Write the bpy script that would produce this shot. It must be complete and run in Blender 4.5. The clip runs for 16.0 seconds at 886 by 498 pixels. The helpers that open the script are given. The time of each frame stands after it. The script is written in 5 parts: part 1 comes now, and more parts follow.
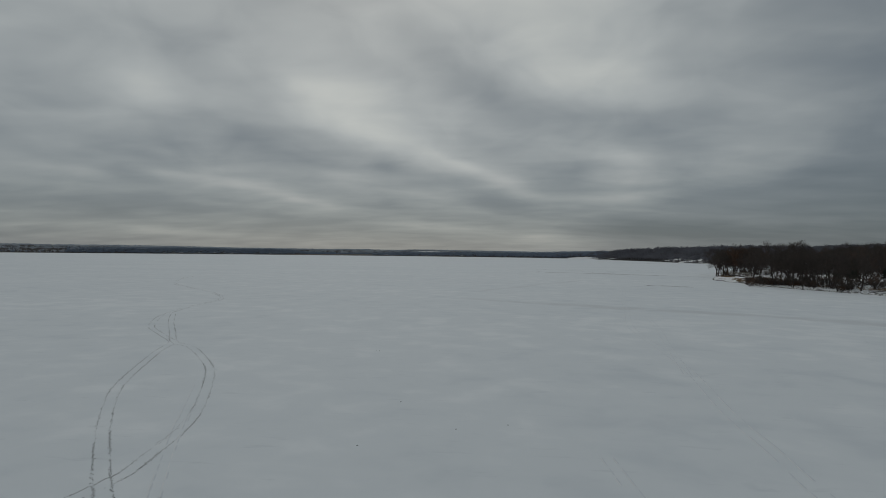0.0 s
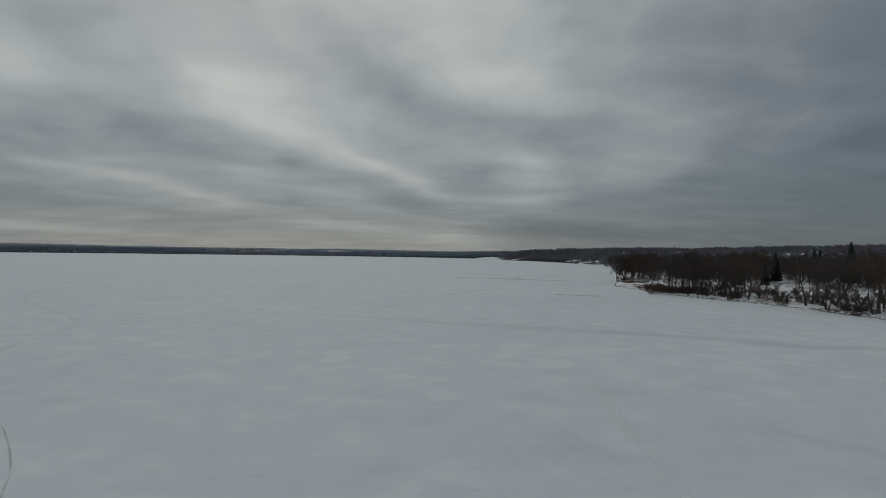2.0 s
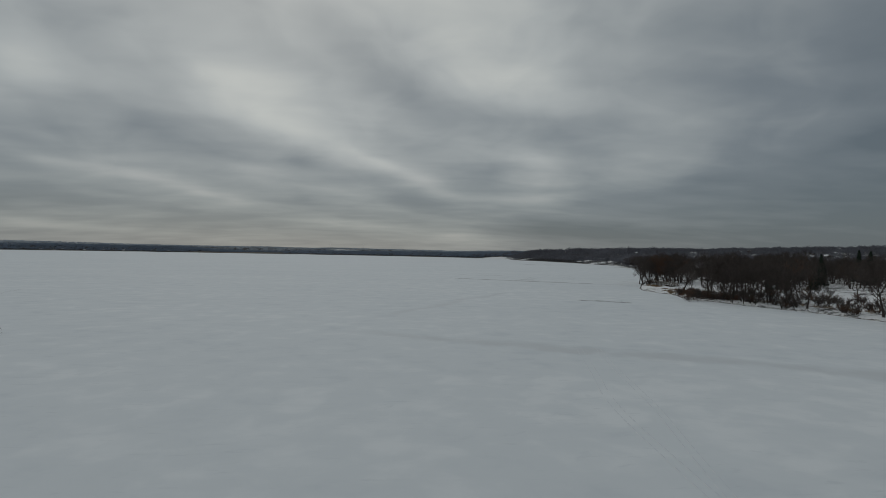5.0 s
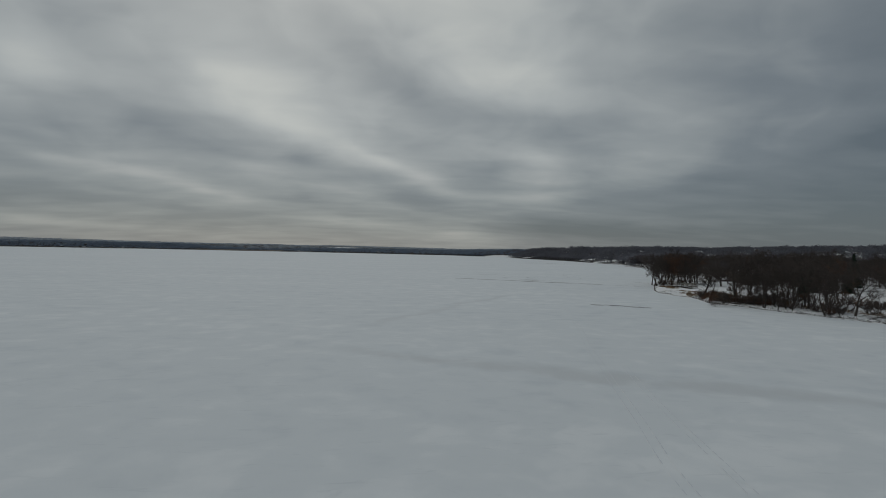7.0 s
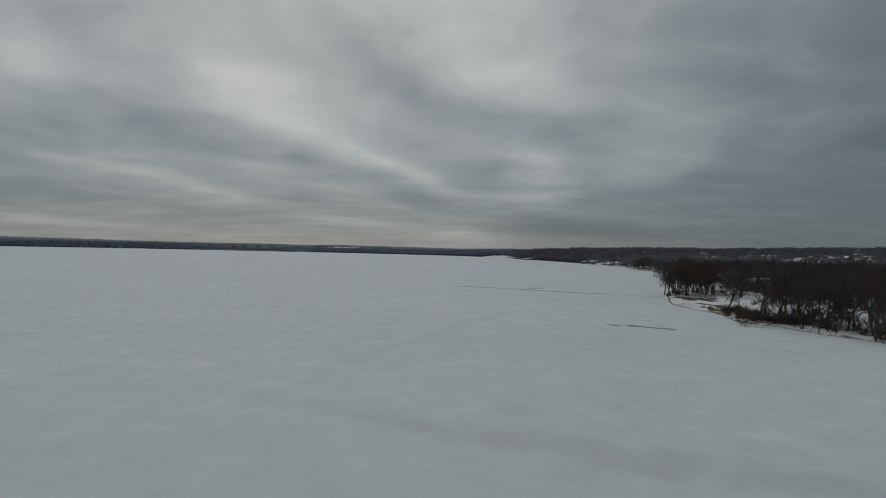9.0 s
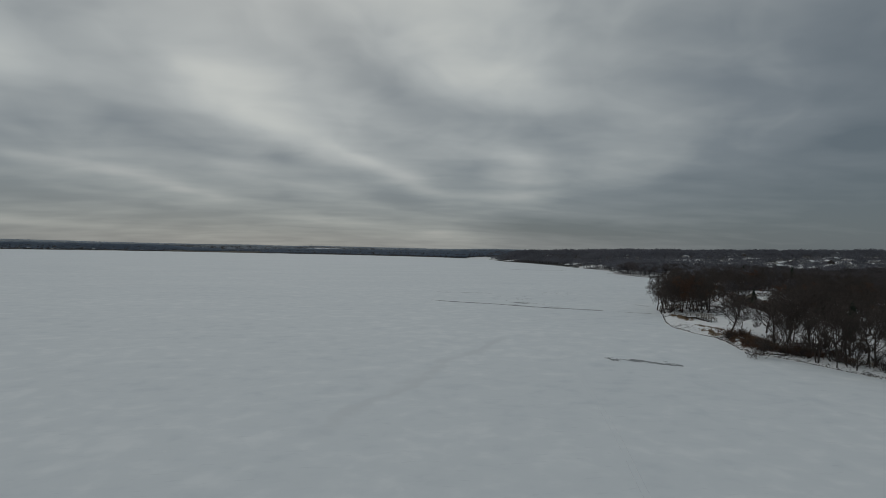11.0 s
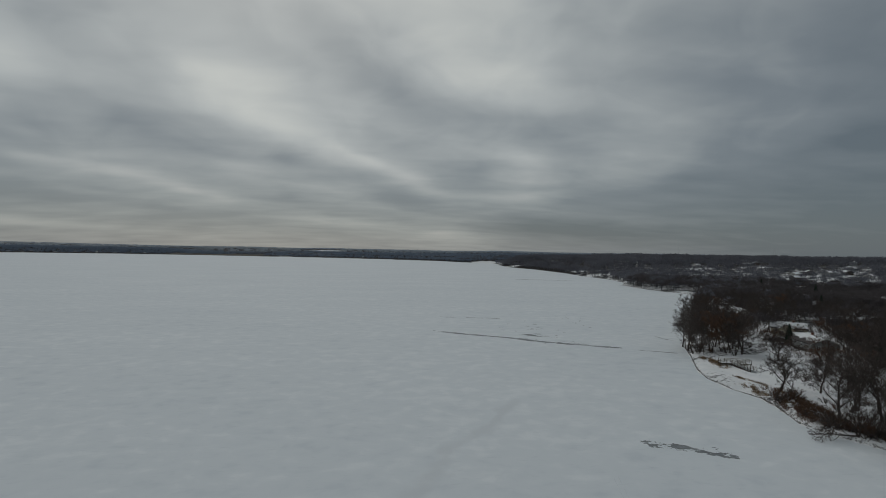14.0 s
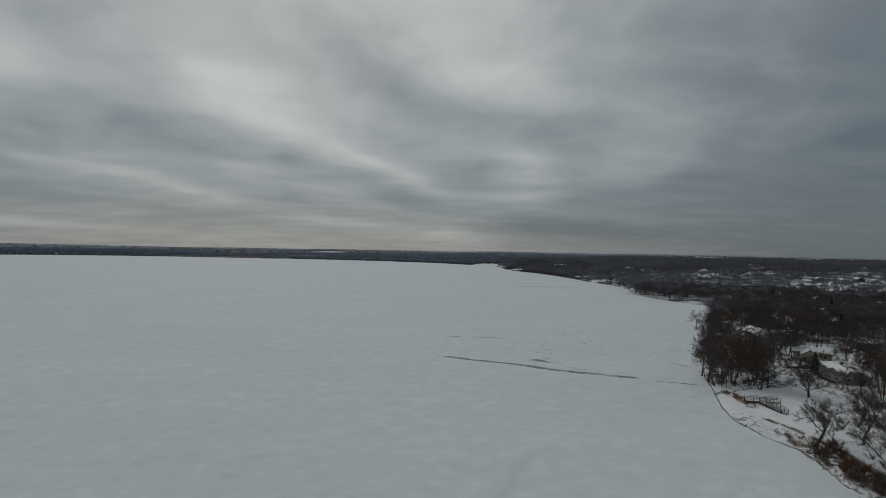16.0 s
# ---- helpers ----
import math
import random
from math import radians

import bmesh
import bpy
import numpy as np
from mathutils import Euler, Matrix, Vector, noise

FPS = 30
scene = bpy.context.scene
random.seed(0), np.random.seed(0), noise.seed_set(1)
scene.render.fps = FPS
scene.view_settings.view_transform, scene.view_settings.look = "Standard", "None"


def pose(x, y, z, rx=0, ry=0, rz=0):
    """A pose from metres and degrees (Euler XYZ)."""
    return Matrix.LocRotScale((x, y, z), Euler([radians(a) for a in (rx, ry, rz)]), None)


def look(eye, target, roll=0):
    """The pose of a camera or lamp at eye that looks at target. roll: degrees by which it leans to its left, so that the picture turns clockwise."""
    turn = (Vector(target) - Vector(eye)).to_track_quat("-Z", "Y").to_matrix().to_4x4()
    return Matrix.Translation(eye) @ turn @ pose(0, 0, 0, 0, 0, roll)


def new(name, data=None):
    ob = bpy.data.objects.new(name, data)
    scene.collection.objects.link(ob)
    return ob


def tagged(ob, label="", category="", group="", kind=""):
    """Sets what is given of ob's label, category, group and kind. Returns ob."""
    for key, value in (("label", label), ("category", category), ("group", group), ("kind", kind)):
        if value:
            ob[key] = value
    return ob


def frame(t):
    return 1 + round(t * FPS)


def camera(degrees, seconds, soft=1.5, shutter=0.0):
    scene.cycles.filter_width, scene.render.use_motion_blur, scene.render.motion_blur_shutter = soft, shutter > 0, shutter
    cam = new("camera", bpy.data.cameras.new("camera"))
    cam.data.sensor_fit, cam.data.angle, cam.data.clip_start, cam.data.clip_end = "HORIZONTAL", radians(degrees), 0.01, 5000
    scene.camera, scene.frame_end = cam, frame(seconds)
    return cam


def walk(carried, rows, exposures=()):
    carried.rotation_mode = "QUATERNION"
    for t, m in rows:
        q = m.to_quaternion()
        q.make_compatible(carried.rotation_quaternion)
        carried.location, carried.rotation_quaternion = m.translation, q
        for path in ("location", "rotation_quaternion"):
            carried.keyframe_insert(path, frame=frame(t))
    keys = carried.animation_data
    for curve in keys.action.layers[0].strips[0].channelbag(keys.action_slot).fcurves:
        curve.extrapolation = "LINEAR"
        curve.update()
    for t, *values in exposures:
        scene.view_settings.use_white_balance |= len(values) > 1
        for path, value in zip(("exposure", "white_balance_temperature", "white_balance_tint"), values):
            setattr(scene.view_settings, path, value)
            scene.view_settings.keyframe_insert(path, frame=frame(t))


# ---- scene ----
cam = camera(82.0, 16.0, soft=0.9)
# seconds, x, y, z, tilt, roll, heading
PATH = [
    (0.0, -6.55, -86.27, 10.01, 90.60, -0.50, 4.47),
    (0.5, -6.63, -84.15, 11.02, 90.57, -0.51, 0.06),
    (1.0, -6.78, -81.59, 11.95, 90.57, -0.51, -4.22),
    (1.5, -6.97, -79.74, 12.86, 90.57, -0.52, -5.79),
    (2.0, -6.84, -77.13, 13.38, 90.59, -0.61, -5.71),
    (2.5, -7.00, -74.72, 13.61, 90.58, -0.67, -5.51),
    (3.0, -6.77, -72.14, 13.64, 90.57, -0.75, -5.31),
    (3.5, -6.52, -69.13, 13.55, 90.58, -0.81, -5.15),
    (4.0, -6.33, -65.38, 13.55, 90.59, -0.81, -5.05),
    (6.5, -3.12, -44.87, 13.38, 90.32, -1.01, -4.63),
    (7.0, -2.55, -40.83, 13.57, 90.29, -1.05, -4.70),
    (7.5, -1.81, -36.95, 13.99, 90.26, -1.06, -4.65),
    (8.0, -1.56, -33.11, 14.75, 90.23, -1.11, -4.56),
    (8.5, -1.35, -29.61, 15.79, 90.22, -1.12, -4.55),
    (11.0, -0.11, -13.56, 23.08, 90.21, -0.88, -6.72),
    (11.5, 0.18, -10.56, 24.77, 90.24, -0.93, -6.78),
    (12.0, 0.41, -7.55, 26.57, 90.24, -0.93, -6.71),
    (12.5, 0.71, -4.45, 28.49, 90.23, -0.95, -6.67),
    (13.0, 0.97, -1.15, 30.46, 90.24, -0.95, -6.58),
    (13.5, 1.31, 1.94, 32.38, 90.26, -0.94, -6.46),
    (14.0, 1.92, 4.72, 34.40, 90.27, -0.85, -6.29),
    (14.5, 2.06, 7.16, 36.55, 90.26, -0.77, -6.16),
    (15.0, 2.06, 9.72, 38.68, 90.25, -0.73, -6.09),
    (15.5, 2.03, 12.46, 40.80, 90.25, -0.73, -6.08),
    (16.0, 1.98, 15.30, 42.88, 90.24, -0.75, -6.09),
]
walk(cam, [(r[0], pose(*r[1:])) for r in PATH], [(0.0, -0.07), (4.0, -0.06), (8.0, -0.05), (12.0, 0.0), (16.0, 0.0)])

# ---- world and light ----
SUN_EL, SUN_AZ = 38.0, -14.0      # degrees; azimuth clockwise from +y


class Graph:
    """Short hand for wiring shader nodes."""

    def __init__(self, tree):
        self.tree, self.nodes, self.links = tree, tree.nodes, tree.links

    def put(self, socket, value):
        if isinstance(value, bpy.types.NodeSocket):
            self.links.new(value, socket)
        else:
            socket.default_value = value

    def math(self, op, a, b=None, c=None, clamp=False):
        n = self.nodes.new("ShaderNodeMath")
        n.operation, n.use_clamp = op, clamp
        for i, value in enumerate((a, b, c)):
            if value is not None:
                self.put(n.inputs[i], value)
        return n.outputs[0]

    def vec(self, x, y, z):
        n = self.nodes.new("ShaderNodeCombineXYZ")
        for i, value in enumerate((x, y, z)):
            self.put(n.inputs[i], value)
        return n.outputs[0]

    def split(self, v):
        n = self.nodes.new("ShaderNodeSeparateXYZ")
        self.put(n.inputs[0], v)
        return n.outputs[0], n.outputs[1], n.outputs[2]

    def scaled(self, v, sx, sy, sz, turn=0.0):
        n = self.nodes.new("ShaderNodeMapping")
        self.put(n.inputs["Vector"], v)
        n.inputs["Scale"].default_value = (sx, sy, sz)
        n.inputs["Rotation"].default_value = (0, 0, radians(turn))
        return n.outputs[0]

    def noise(self, v, scale, detail=4.0, rough=0.5, distortion=0.0):
        n = self.nodes.new("ShaderNodeTexNoise")
        self.put(n.inputs["Vector"], v)
        n.inputs["Scale"].default_value = scale
        n.inputs["Detail"].default_value = detail
        n.inputs["Roughness"].default_value = rough
        n.inputs["Distortion"].default_value = distortion
        return n.outputs["Fac"]

    def ramp(self, fac, stops, smooth=False):
        n = self.nodes.new("ShaderNodeValToRGB")
        self.put(n.inputs[0], fac)
        e = n.color_ramp.elements
        n.color_ramp.interpolation = "EASE" if smooth else "LINEAR"
        while len(e) < len(stops):
            e.new(0.5)
        for el, (at, col) in zip(e, stops):
            el.position = at
            el.color = (*col, 1) if len(col) == 3 else col
        return n.outputs[0]

    def span(self, v, lo, hi, a=0.0, b=1.0):
        n = self.nodes.new("ShaderNodeMapRange")
        n.interpolation_type = "SMOOTHSTEP"
        for i, value in enumerate((v, lo, hi, a, b)):
            self.put(n.inputs[i], value)
        return n.outputs[0]

    def mix(self, fac, a, b, blend="MIX"):
        n = self.nodes.new("ShaderNodeMix")
        n.data_type, n.blend_type = "RGBA", blend
        self.put(n.inputs[0], fac)
        for s, value in ((n.inputs[6], a), (n.inputs[7], b)):
            self.put(s, (*value, 1) if isinstance(value, tuple) and len(value) == 3 else value)
        return n.outputs[2]


def make_sky():
    world = bpy.data.worlds.new("overcast_sky")
    scene.world = world
    world.use_nodes = True
    world.node_tree.nodes.clear()
    g = Graph(world.node_tree)
    way = g.nodes.new("ShaderNodeTexCoord").outputs["Generated"]
    x, y, z = g.split(way)
    up = g.math("MAXIMUM", z, 0.0)
    el = g.math("MULTIPLY", g.math("ARCSINE", z), 57.2958)
    az = g.math("MULTIPLY", g.math("ARCTAN2", x, y), 57.2958)
    # cloud deck seen in perspective
    over = g.math("ADD", up, 0.13)
    deck = g.vec(g.math("DIVIDE", x, over), g.math("DIVIDE", y, over), 0.0)
    streak = g.noise(g.scaled(deck, 0.7, 1.4, 1.0, 24), 1.25, 3.0, 0.42, 0.5)
    puff = g.noise(g.scaled(deck, 1.0, 1.7, 1.0, -12), 2.2, 3.0, 0.42, 0.3)
    broad = g.noise(g.scaled(deck, 0.5, 0.8, 1.0, 30), 0.7, 2.0, 0.5)
    # clouds bend and fray
    wob1 = g.math("MULTIPLY", g.math("SUBTRACT", g.noise(deck, 1.5, 3.0, 0.45), 0.5), 4.5)
    wob2 = g.math("MULTIPLY", g.math("SUBTRACT", g.noise(g.scaled(deck, 1, 1, 1, 70), 1.9, 3.0, 0.45), 0.5), 2.2)
    wob2 = g.math("MULTIPLY", wob2, g.span(el, 0.0, 14.0, 0.12, 1.0))
    wa, we = g.math("ADD", az, wob1), g.math("ADD", el, wob2)

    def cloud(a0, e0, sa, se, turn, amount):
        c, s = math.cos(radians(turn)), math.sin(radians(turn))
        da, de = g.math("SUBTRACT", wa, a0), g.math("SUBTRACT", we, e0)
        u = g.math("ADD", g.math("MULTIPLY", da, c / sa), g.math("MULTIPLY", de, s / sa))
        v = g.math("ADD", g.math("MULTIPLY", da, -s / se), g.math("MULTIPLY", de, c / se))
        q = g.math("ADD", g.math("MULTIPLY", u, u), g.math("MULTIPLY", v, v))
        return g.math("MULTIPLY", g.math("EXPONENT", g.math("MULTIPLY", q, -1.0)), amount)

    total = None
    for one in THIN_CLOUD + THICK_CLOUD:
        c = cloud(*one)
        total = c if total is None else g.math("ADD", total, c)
    tone = g.math("ADD", g.math("MULTIPLY", g.math("SUBTRACT", streak, 0.5), 0.18), g.math("MULTIPLY", g.math("SUBTRACT", puff, 0.5), 0.26))
    tone = g.math("ADD", tone, g.math("MULTIPLY", g.math("SUBTRACT", broad, 0.5), 0.12))
    tone = g.math("ADD", tone, total)
    # fine layered streaks low in the sky, small cells higher up
    layer = g.noise(g.scaled(g.vec(wa, g.math("MULTIPLY", we, 5.0), 0.0), 0.055, 0.11, 1.0, -8), 1.0, 3.0, 0.45)
    tone = g.math("ADD", tone, g.math("MULTIPLY", g.math("MULTIPLY", g.math("SUBTRACT", layer, 0.5), 0.30), g.span(el, 4.0, 14.0, 1.0, 0.08)))
    cell = g.noise(g.vec(g.math("MULTIPLY", wa, 0.13), g.math("MULTIPLY", we, 0.22), 3.0), 1.0, 3.0, 0.45, 0.6)
    tone = g.math("ADD", tone, g.math("MULTIPLY", g.math("MULTIPLY", g.math("SUBTRACT", cell, 0.5), 0.32), g.span(el, 3.0, 10.0)))
    tone = g.math("ADD", tone, g.math("MULTIPLY", g.span(el, 4.0, 9.0), g.span(el, 13.0, 20.0, 0.06, 0.0)))
    # the whole deck is thinner ahead and to the left, thicker to the right
    tone = g.math("ADD", tone, g.span(az, 4.0, 54.0, 0.03, -0.40))
    tone = g.math("ADD", tone, g.span(az, -38.0, -8.0, -0.05, 0.0))
    tone = g.math("ADD", tone, g.span(el, 0.0, 25.0, -0.16, 0.17))
    light = g.ramp(g.math("ADD", g.math("MULTIPLY", tone, 1.0), 0.5), [
        (0.0, (0.102, 0.125, 0.141)), (0.28, (0.163, 0.187, 0.202)), (0.5, (0.253, 0.277, 0.282)),
        (0.74, (0.370, 0.394, 0.388)), (1.0, (0.505, 0.522, 0.492))])
    warm = g.math("MULTIPLY", g.span(el, 0.5, 13.0, 1.0, 0.0), g.span(tone, -0.06, 0.24, 0.0, 1.0))
    light = g.mix(g.math("MULTIPLY", warm, 0.75), light, (1.05, 0.975, 0.970), "MULTIPLY")
    sky = g.nodes.new("ShaderNodeTexSky")
    sky.sky_type, sky.sun_disc = "NISHITA", False
    sky.sun_elevation, sky.sun_rotation = radians(SUN_EL), radians(SUN_AZ)
    clear = g.mix(1.0, sky.outputs[0], (0.1, 0.1, 0.1), "MULTIPLY")
    both = g.mix(0.94, clear, light)
    back = g.nodes.new("ShaderNodeBackground")
    g.links.new(both, back.inputs[0])
    back.inputs[1].default_value = 1.0
    out = g.nodes.new("ShaderNodeOutputWorld")
    g.links.new(back.outputs[0], out.inputs[0])


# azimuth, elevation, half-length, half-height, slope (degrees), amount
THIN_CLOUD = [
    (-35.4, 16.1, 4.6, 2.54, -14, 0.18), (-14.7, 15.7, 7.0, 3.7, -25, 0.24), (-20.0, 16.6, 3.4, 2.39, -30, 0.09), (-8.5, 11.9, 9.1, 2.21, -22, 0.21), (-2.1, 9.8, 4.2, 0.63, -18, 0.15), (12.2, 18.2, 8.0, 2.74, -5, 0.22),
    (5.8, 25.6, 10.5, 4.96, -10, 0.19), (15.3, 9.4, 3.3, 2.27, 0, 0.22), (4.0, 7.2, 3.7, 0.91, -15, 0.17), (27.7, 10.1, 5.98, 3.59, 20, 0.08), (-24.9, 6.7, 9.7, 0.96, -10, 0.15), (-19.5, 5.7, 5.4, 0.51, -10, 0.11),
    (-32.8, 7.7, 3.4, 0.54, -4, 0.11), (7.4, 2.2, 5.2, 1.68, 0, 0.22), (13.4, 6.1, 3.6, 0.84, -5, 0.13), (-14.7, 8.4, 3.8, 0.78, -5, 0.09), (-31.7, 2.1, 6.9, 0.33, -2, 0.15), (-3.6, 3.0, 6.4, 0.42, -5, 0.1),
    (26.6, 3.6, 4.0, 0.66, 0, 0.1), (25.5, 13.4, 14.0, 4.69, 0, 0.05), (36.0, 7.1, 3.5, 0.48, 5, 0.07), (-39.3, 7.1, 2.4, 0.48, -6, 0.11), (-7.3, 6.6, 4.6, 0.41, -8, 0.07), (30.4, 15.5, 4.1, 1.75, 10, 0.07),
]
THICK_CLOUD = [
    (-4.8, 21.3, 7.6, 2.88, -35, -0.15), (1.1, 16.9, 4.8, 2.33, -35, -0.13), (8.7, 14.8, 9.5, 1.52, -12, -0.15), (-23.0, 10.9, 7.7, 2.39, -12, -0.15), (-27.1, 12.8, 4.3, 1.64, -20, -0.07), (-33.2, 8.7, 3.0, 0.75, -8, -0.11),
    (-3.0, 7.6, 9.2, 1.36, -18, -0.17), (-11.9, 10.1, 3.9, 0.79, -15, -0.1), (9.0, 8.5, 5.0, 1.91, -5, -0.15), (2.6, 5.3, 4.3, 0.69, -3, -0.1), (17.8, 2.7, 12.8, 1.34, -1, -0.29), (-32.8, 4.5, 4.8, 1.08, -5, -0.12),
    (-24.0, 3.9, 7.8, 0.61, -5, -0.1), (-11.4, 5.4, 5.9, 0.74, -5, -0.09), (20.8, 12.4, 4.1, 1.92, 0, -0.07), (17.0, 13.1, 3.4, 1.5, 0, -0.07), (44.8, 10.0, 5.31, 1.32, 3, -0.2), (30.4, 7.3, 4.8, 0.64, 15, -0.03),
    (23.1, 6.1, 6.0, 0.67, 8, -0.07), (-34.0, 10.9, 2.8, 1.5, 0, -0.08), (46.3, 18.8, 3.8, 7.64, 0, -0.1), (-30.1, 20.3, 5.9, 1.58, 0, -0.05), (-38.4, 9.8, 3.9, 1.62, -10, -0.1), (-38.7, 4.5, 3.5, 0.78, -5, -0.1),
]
make_sky()

sun = new("sun", bpy.data.lights.new("sun", "SUN"))
sun.data.energy, sun.data.angle, sun.data.color = 0.5, radians(50), (1.0, 0.96, 0.90)
sun_way = Vector((math.sin(radians(SUN_AZ)) * math.cos(radians(SUN_EL)), math.cos(radians(SUN_AZ)) * math.cos(radians(SUN_EL)), math.sin(radians(SUN_EL))))
sun.matrix_world = look(sun_way * 100, (0, 0, 0))

# ---- materials ----
def material(name, rough=0.8, spec=0.3):
    m = bpy.data.materials.new(name)
    m.use_nodes = True
    g = Graph(m.node_tree)
    b = g.nodes["Principled BSDF"]
    b.inputs["Roughness"].default_value = rough
    b.inputs["Specular IOR Level"].default_value = spec
    return m, g, b


def place(g):
    return g.nodes.new("ShaderNodeNewGeometry").outputs["Position"]


def bumped(g, b, height, strength, distance=0.05):
    n = g.nodes.new("ShaderNodeBump")
    n.inputs["Strength"].default_value, n.inputs["Distance"].default_value = strength, distance
    g.links.new(height, n.inputs["Height"])
    g.links.new(n.outputs[0], b.inputs["Normal"])


def line_gap(g, p, a, b, fray):
    """Distance from a straight line on the ground, frayed by noise."""
    x, y, _ = g.split(p)
    dx, dy = b[0] - a[0], b[1] - a[1]
    n = math.hypot(dx, dy)
    d = g.math("ADD", g.math("MULTIPLY", g.math("SUBTRACT", x, a[0]), -dy / n), g.math("MULTIPLY", g.math("SUBTRACT", y, a[1]), dx / n))
    return g.math("ABSOLUTE", g.math("ADD", d, g.math("MULTIPLY", g.math("SUBTRACT", fray, 0.5), 14.0)))


def line_run(g, p, a, b):
    """How far along a line, from its middle, in lengths of the line."""
    x, y, _ = g.split(p)
    dx, dy = b[0] - a[0], b[1] - a[1]
    n = dx * dx + dy * dy
    t = g.math("ADD", g.math("MULTIPLY", g.math("SUBTRACT", x, a[0]), dx / n), g.math("MULTIPLY", g.math("SUBTRACT", y, a[1]), dy / n))
    return g.math("ABSOLUTE", g.math("SUBTRACT", t, 0.5))


def snow_ice():
    m, g, b = material("snow_on_ice", 0.75, 0.2)
    p = place(g)
    drift = g.noise(g.scaled(p, 0.85, 1.25, 1, 16), 0.15, 5.0, 0.5, 0.6)
    lump = g.noise(g.scaled(p, 1.0, 1.1, 1, 10), 0.24, 3.0, 0.5, 0.3)
    wide = g.noise(g.scaled(p, 0.5, 1.2, 1, -20), 0.022, 3.0, 0.5)
    fine = g.noise(p, 3.0, 4.0, 0.6)
    t = g.math("ADD", g.math("MULTIPLY", drift, 0.38), g.math("MULTIPLY", lump, 0.40))
    t = g.math("ADD", t, g.math("MULTIPLY", wide, 0.30))
    base = g.ramp(t, [(0.36, (0.630, 0.676, 0.716)), (0.53, (0.698, 0.740, 0.772)), (0.68, (0.767, 0.802, 0.828))], True)
    # wind-scoured hollows show the greyer crust; low ripples are only darker streaks in the colour
    hollow = g.span(g.noise(g.scaled(p, 0.7, 1.3, 1, 12), 0.35, 4.0, 0.6, 0.8), 0.60, 0.76)
    base = g.mix(g.math("MULTIPLY", hollow, g.span(g.noise(p, 0.03, 2.0), 0.38, 0.62, 0.10, 0.38)), base, (0.560, 0.606, 0.648))
    ripple = g.span(g.noise(g.scaled(p, 0.30, 1.4, 1, 8), 0.9, 3.0, 0.6, 0.4), 0.61, 0.74)
    base = g.mix(g.math("MULTIPLY", ripple, 0.30), base, (0.540, 0.582, 0.622))
    # old refrozen tracks and pressure lines show as faint grey bands
    fray = g.noise(p, 0.06, 4.0, 0.6)
    for a, c, w, dark in (((-7, 28), (59, -6), 3.6, 0.86), ((30, 119), (-6, 56), 2.6, 0.93), ((60, -6), (140, -40), 3.6, 0.88)):
        band = g.span(line_gap(g, p, a, c, fray), 0.3, w, 0.85, 0.0)
        band = g.math("MULTIPLY", band, g.span(g.noise(p, 0.11, 3.0), 0.30, 0.55))
        band = g.math("MULTIPLY", band, g.span(line_run(g, p, a, c), 0.45, 0.62, 1.0, 0.0))
        base = g.mix(band, base, (dark * 0.690, dark * 0.728, dark * 0.760))
    g.links.new(base, b.inputs["Base Color"])
    hgt = g.math("ADD", g.math("MULTIPLY", drift, 1.0), g.math("ADD", g.math("MULTIPLY", lump, 0.5), g.math("MULTIPLY", fine, 0.06)))
    bumped(g, b, hgt, 0.14, 0.2)
    return m


def snow_land():
    m, g, b = material("snow_on_land", 0.9, 0.0)
    p = place(g)
    litter = g.noise(p, 0.9, 6.0, 0.68, 0.4)
    patch = g.noise(p, 0.07, 4.0, 0.6)
    twig = g.noise(g.scaled(p, 1, 3, 1, 40), 2.2, 5.0, 0.7)
    snow = g.ramp(g.noise(p, 0.3, 4.0), [(0.3, (0.70, 0.72, 0.74)), (0.7, (0.82, 0.825, 0.835))])
    earth = g.ramp(twig, [(0.3, (0.040, 0.039, 0.040)), (0.7, (0.108, 0.101, 0.097))])
    cover = g.math("ADD", litter, g.math("MULTIPLY", g.math("SUBTRACT", patch, 0.5), 0.75))
    kind = g.nodes.new("ShaderNodeAttribute")
    kind.attribute_name = "wooded"
    cover = g.math("ADD", cover, g.math("MULTIPLY", kind.outputs["Fac"], 0.45))
    fac = g.span(cover, 0.72, 0.86)
    g.links.new(g.mix(fac, snow, earth), b.inputs["Base Color"])
    bumped(g, b, g.math("ADD", litter, g.math("MULTIPLY", twig, 0.3)), 0.6, 0.12)
    return m


def mottled(name, dark, light, scale=3.0, rough=0.85, spec=0.2, bump=0.3, dist=0.02, island=0.0, porous=0.0):
    m, g, b = material(name, rough, spec)
    p = place(g)
    n = g.noise(p, scale, 5.0, 0.6)
    big = g.noise(p, scale * 0.12, 3.0)
    t = g.math("ADD", g.math("MULTIPLY", n, 0.6), g.math("MULTIPLY", big, 0.4))
    if island:
        geo = g.nodes.new("ShaderNodeNewGeometry")
        t = g.math("ADD", t, g.math("MULTIPLY", g.math("SUBTRACT", geo.outputs["Random Per Island"], 0.5), island))
    tint = g.ramp(t, [(0.32, dark), (0.68, light)])
    g.links.new(tint, b.inputs["Base Color"])
    bumped(g, b, n, bump, dist)
    if porous:
        # sprays of twigs let light through from behind
        through_light, both = g.nodes.new("ShaderNodeBsdfTranslucent"), g.nodes.new("ShaderNodeMixShader")
        g.links.new(tint, through_light.inputs["Color"])
        both.inputs[0].default_value = porous
        g.links.new(b.outputs[0], both.inputs[1])
        g.links.new(through_light.outputs[0], both.inputs[2])
        g.links.new(both.outputs[0], g.nodes["Material Output"].inputs["Surface"])
    return m


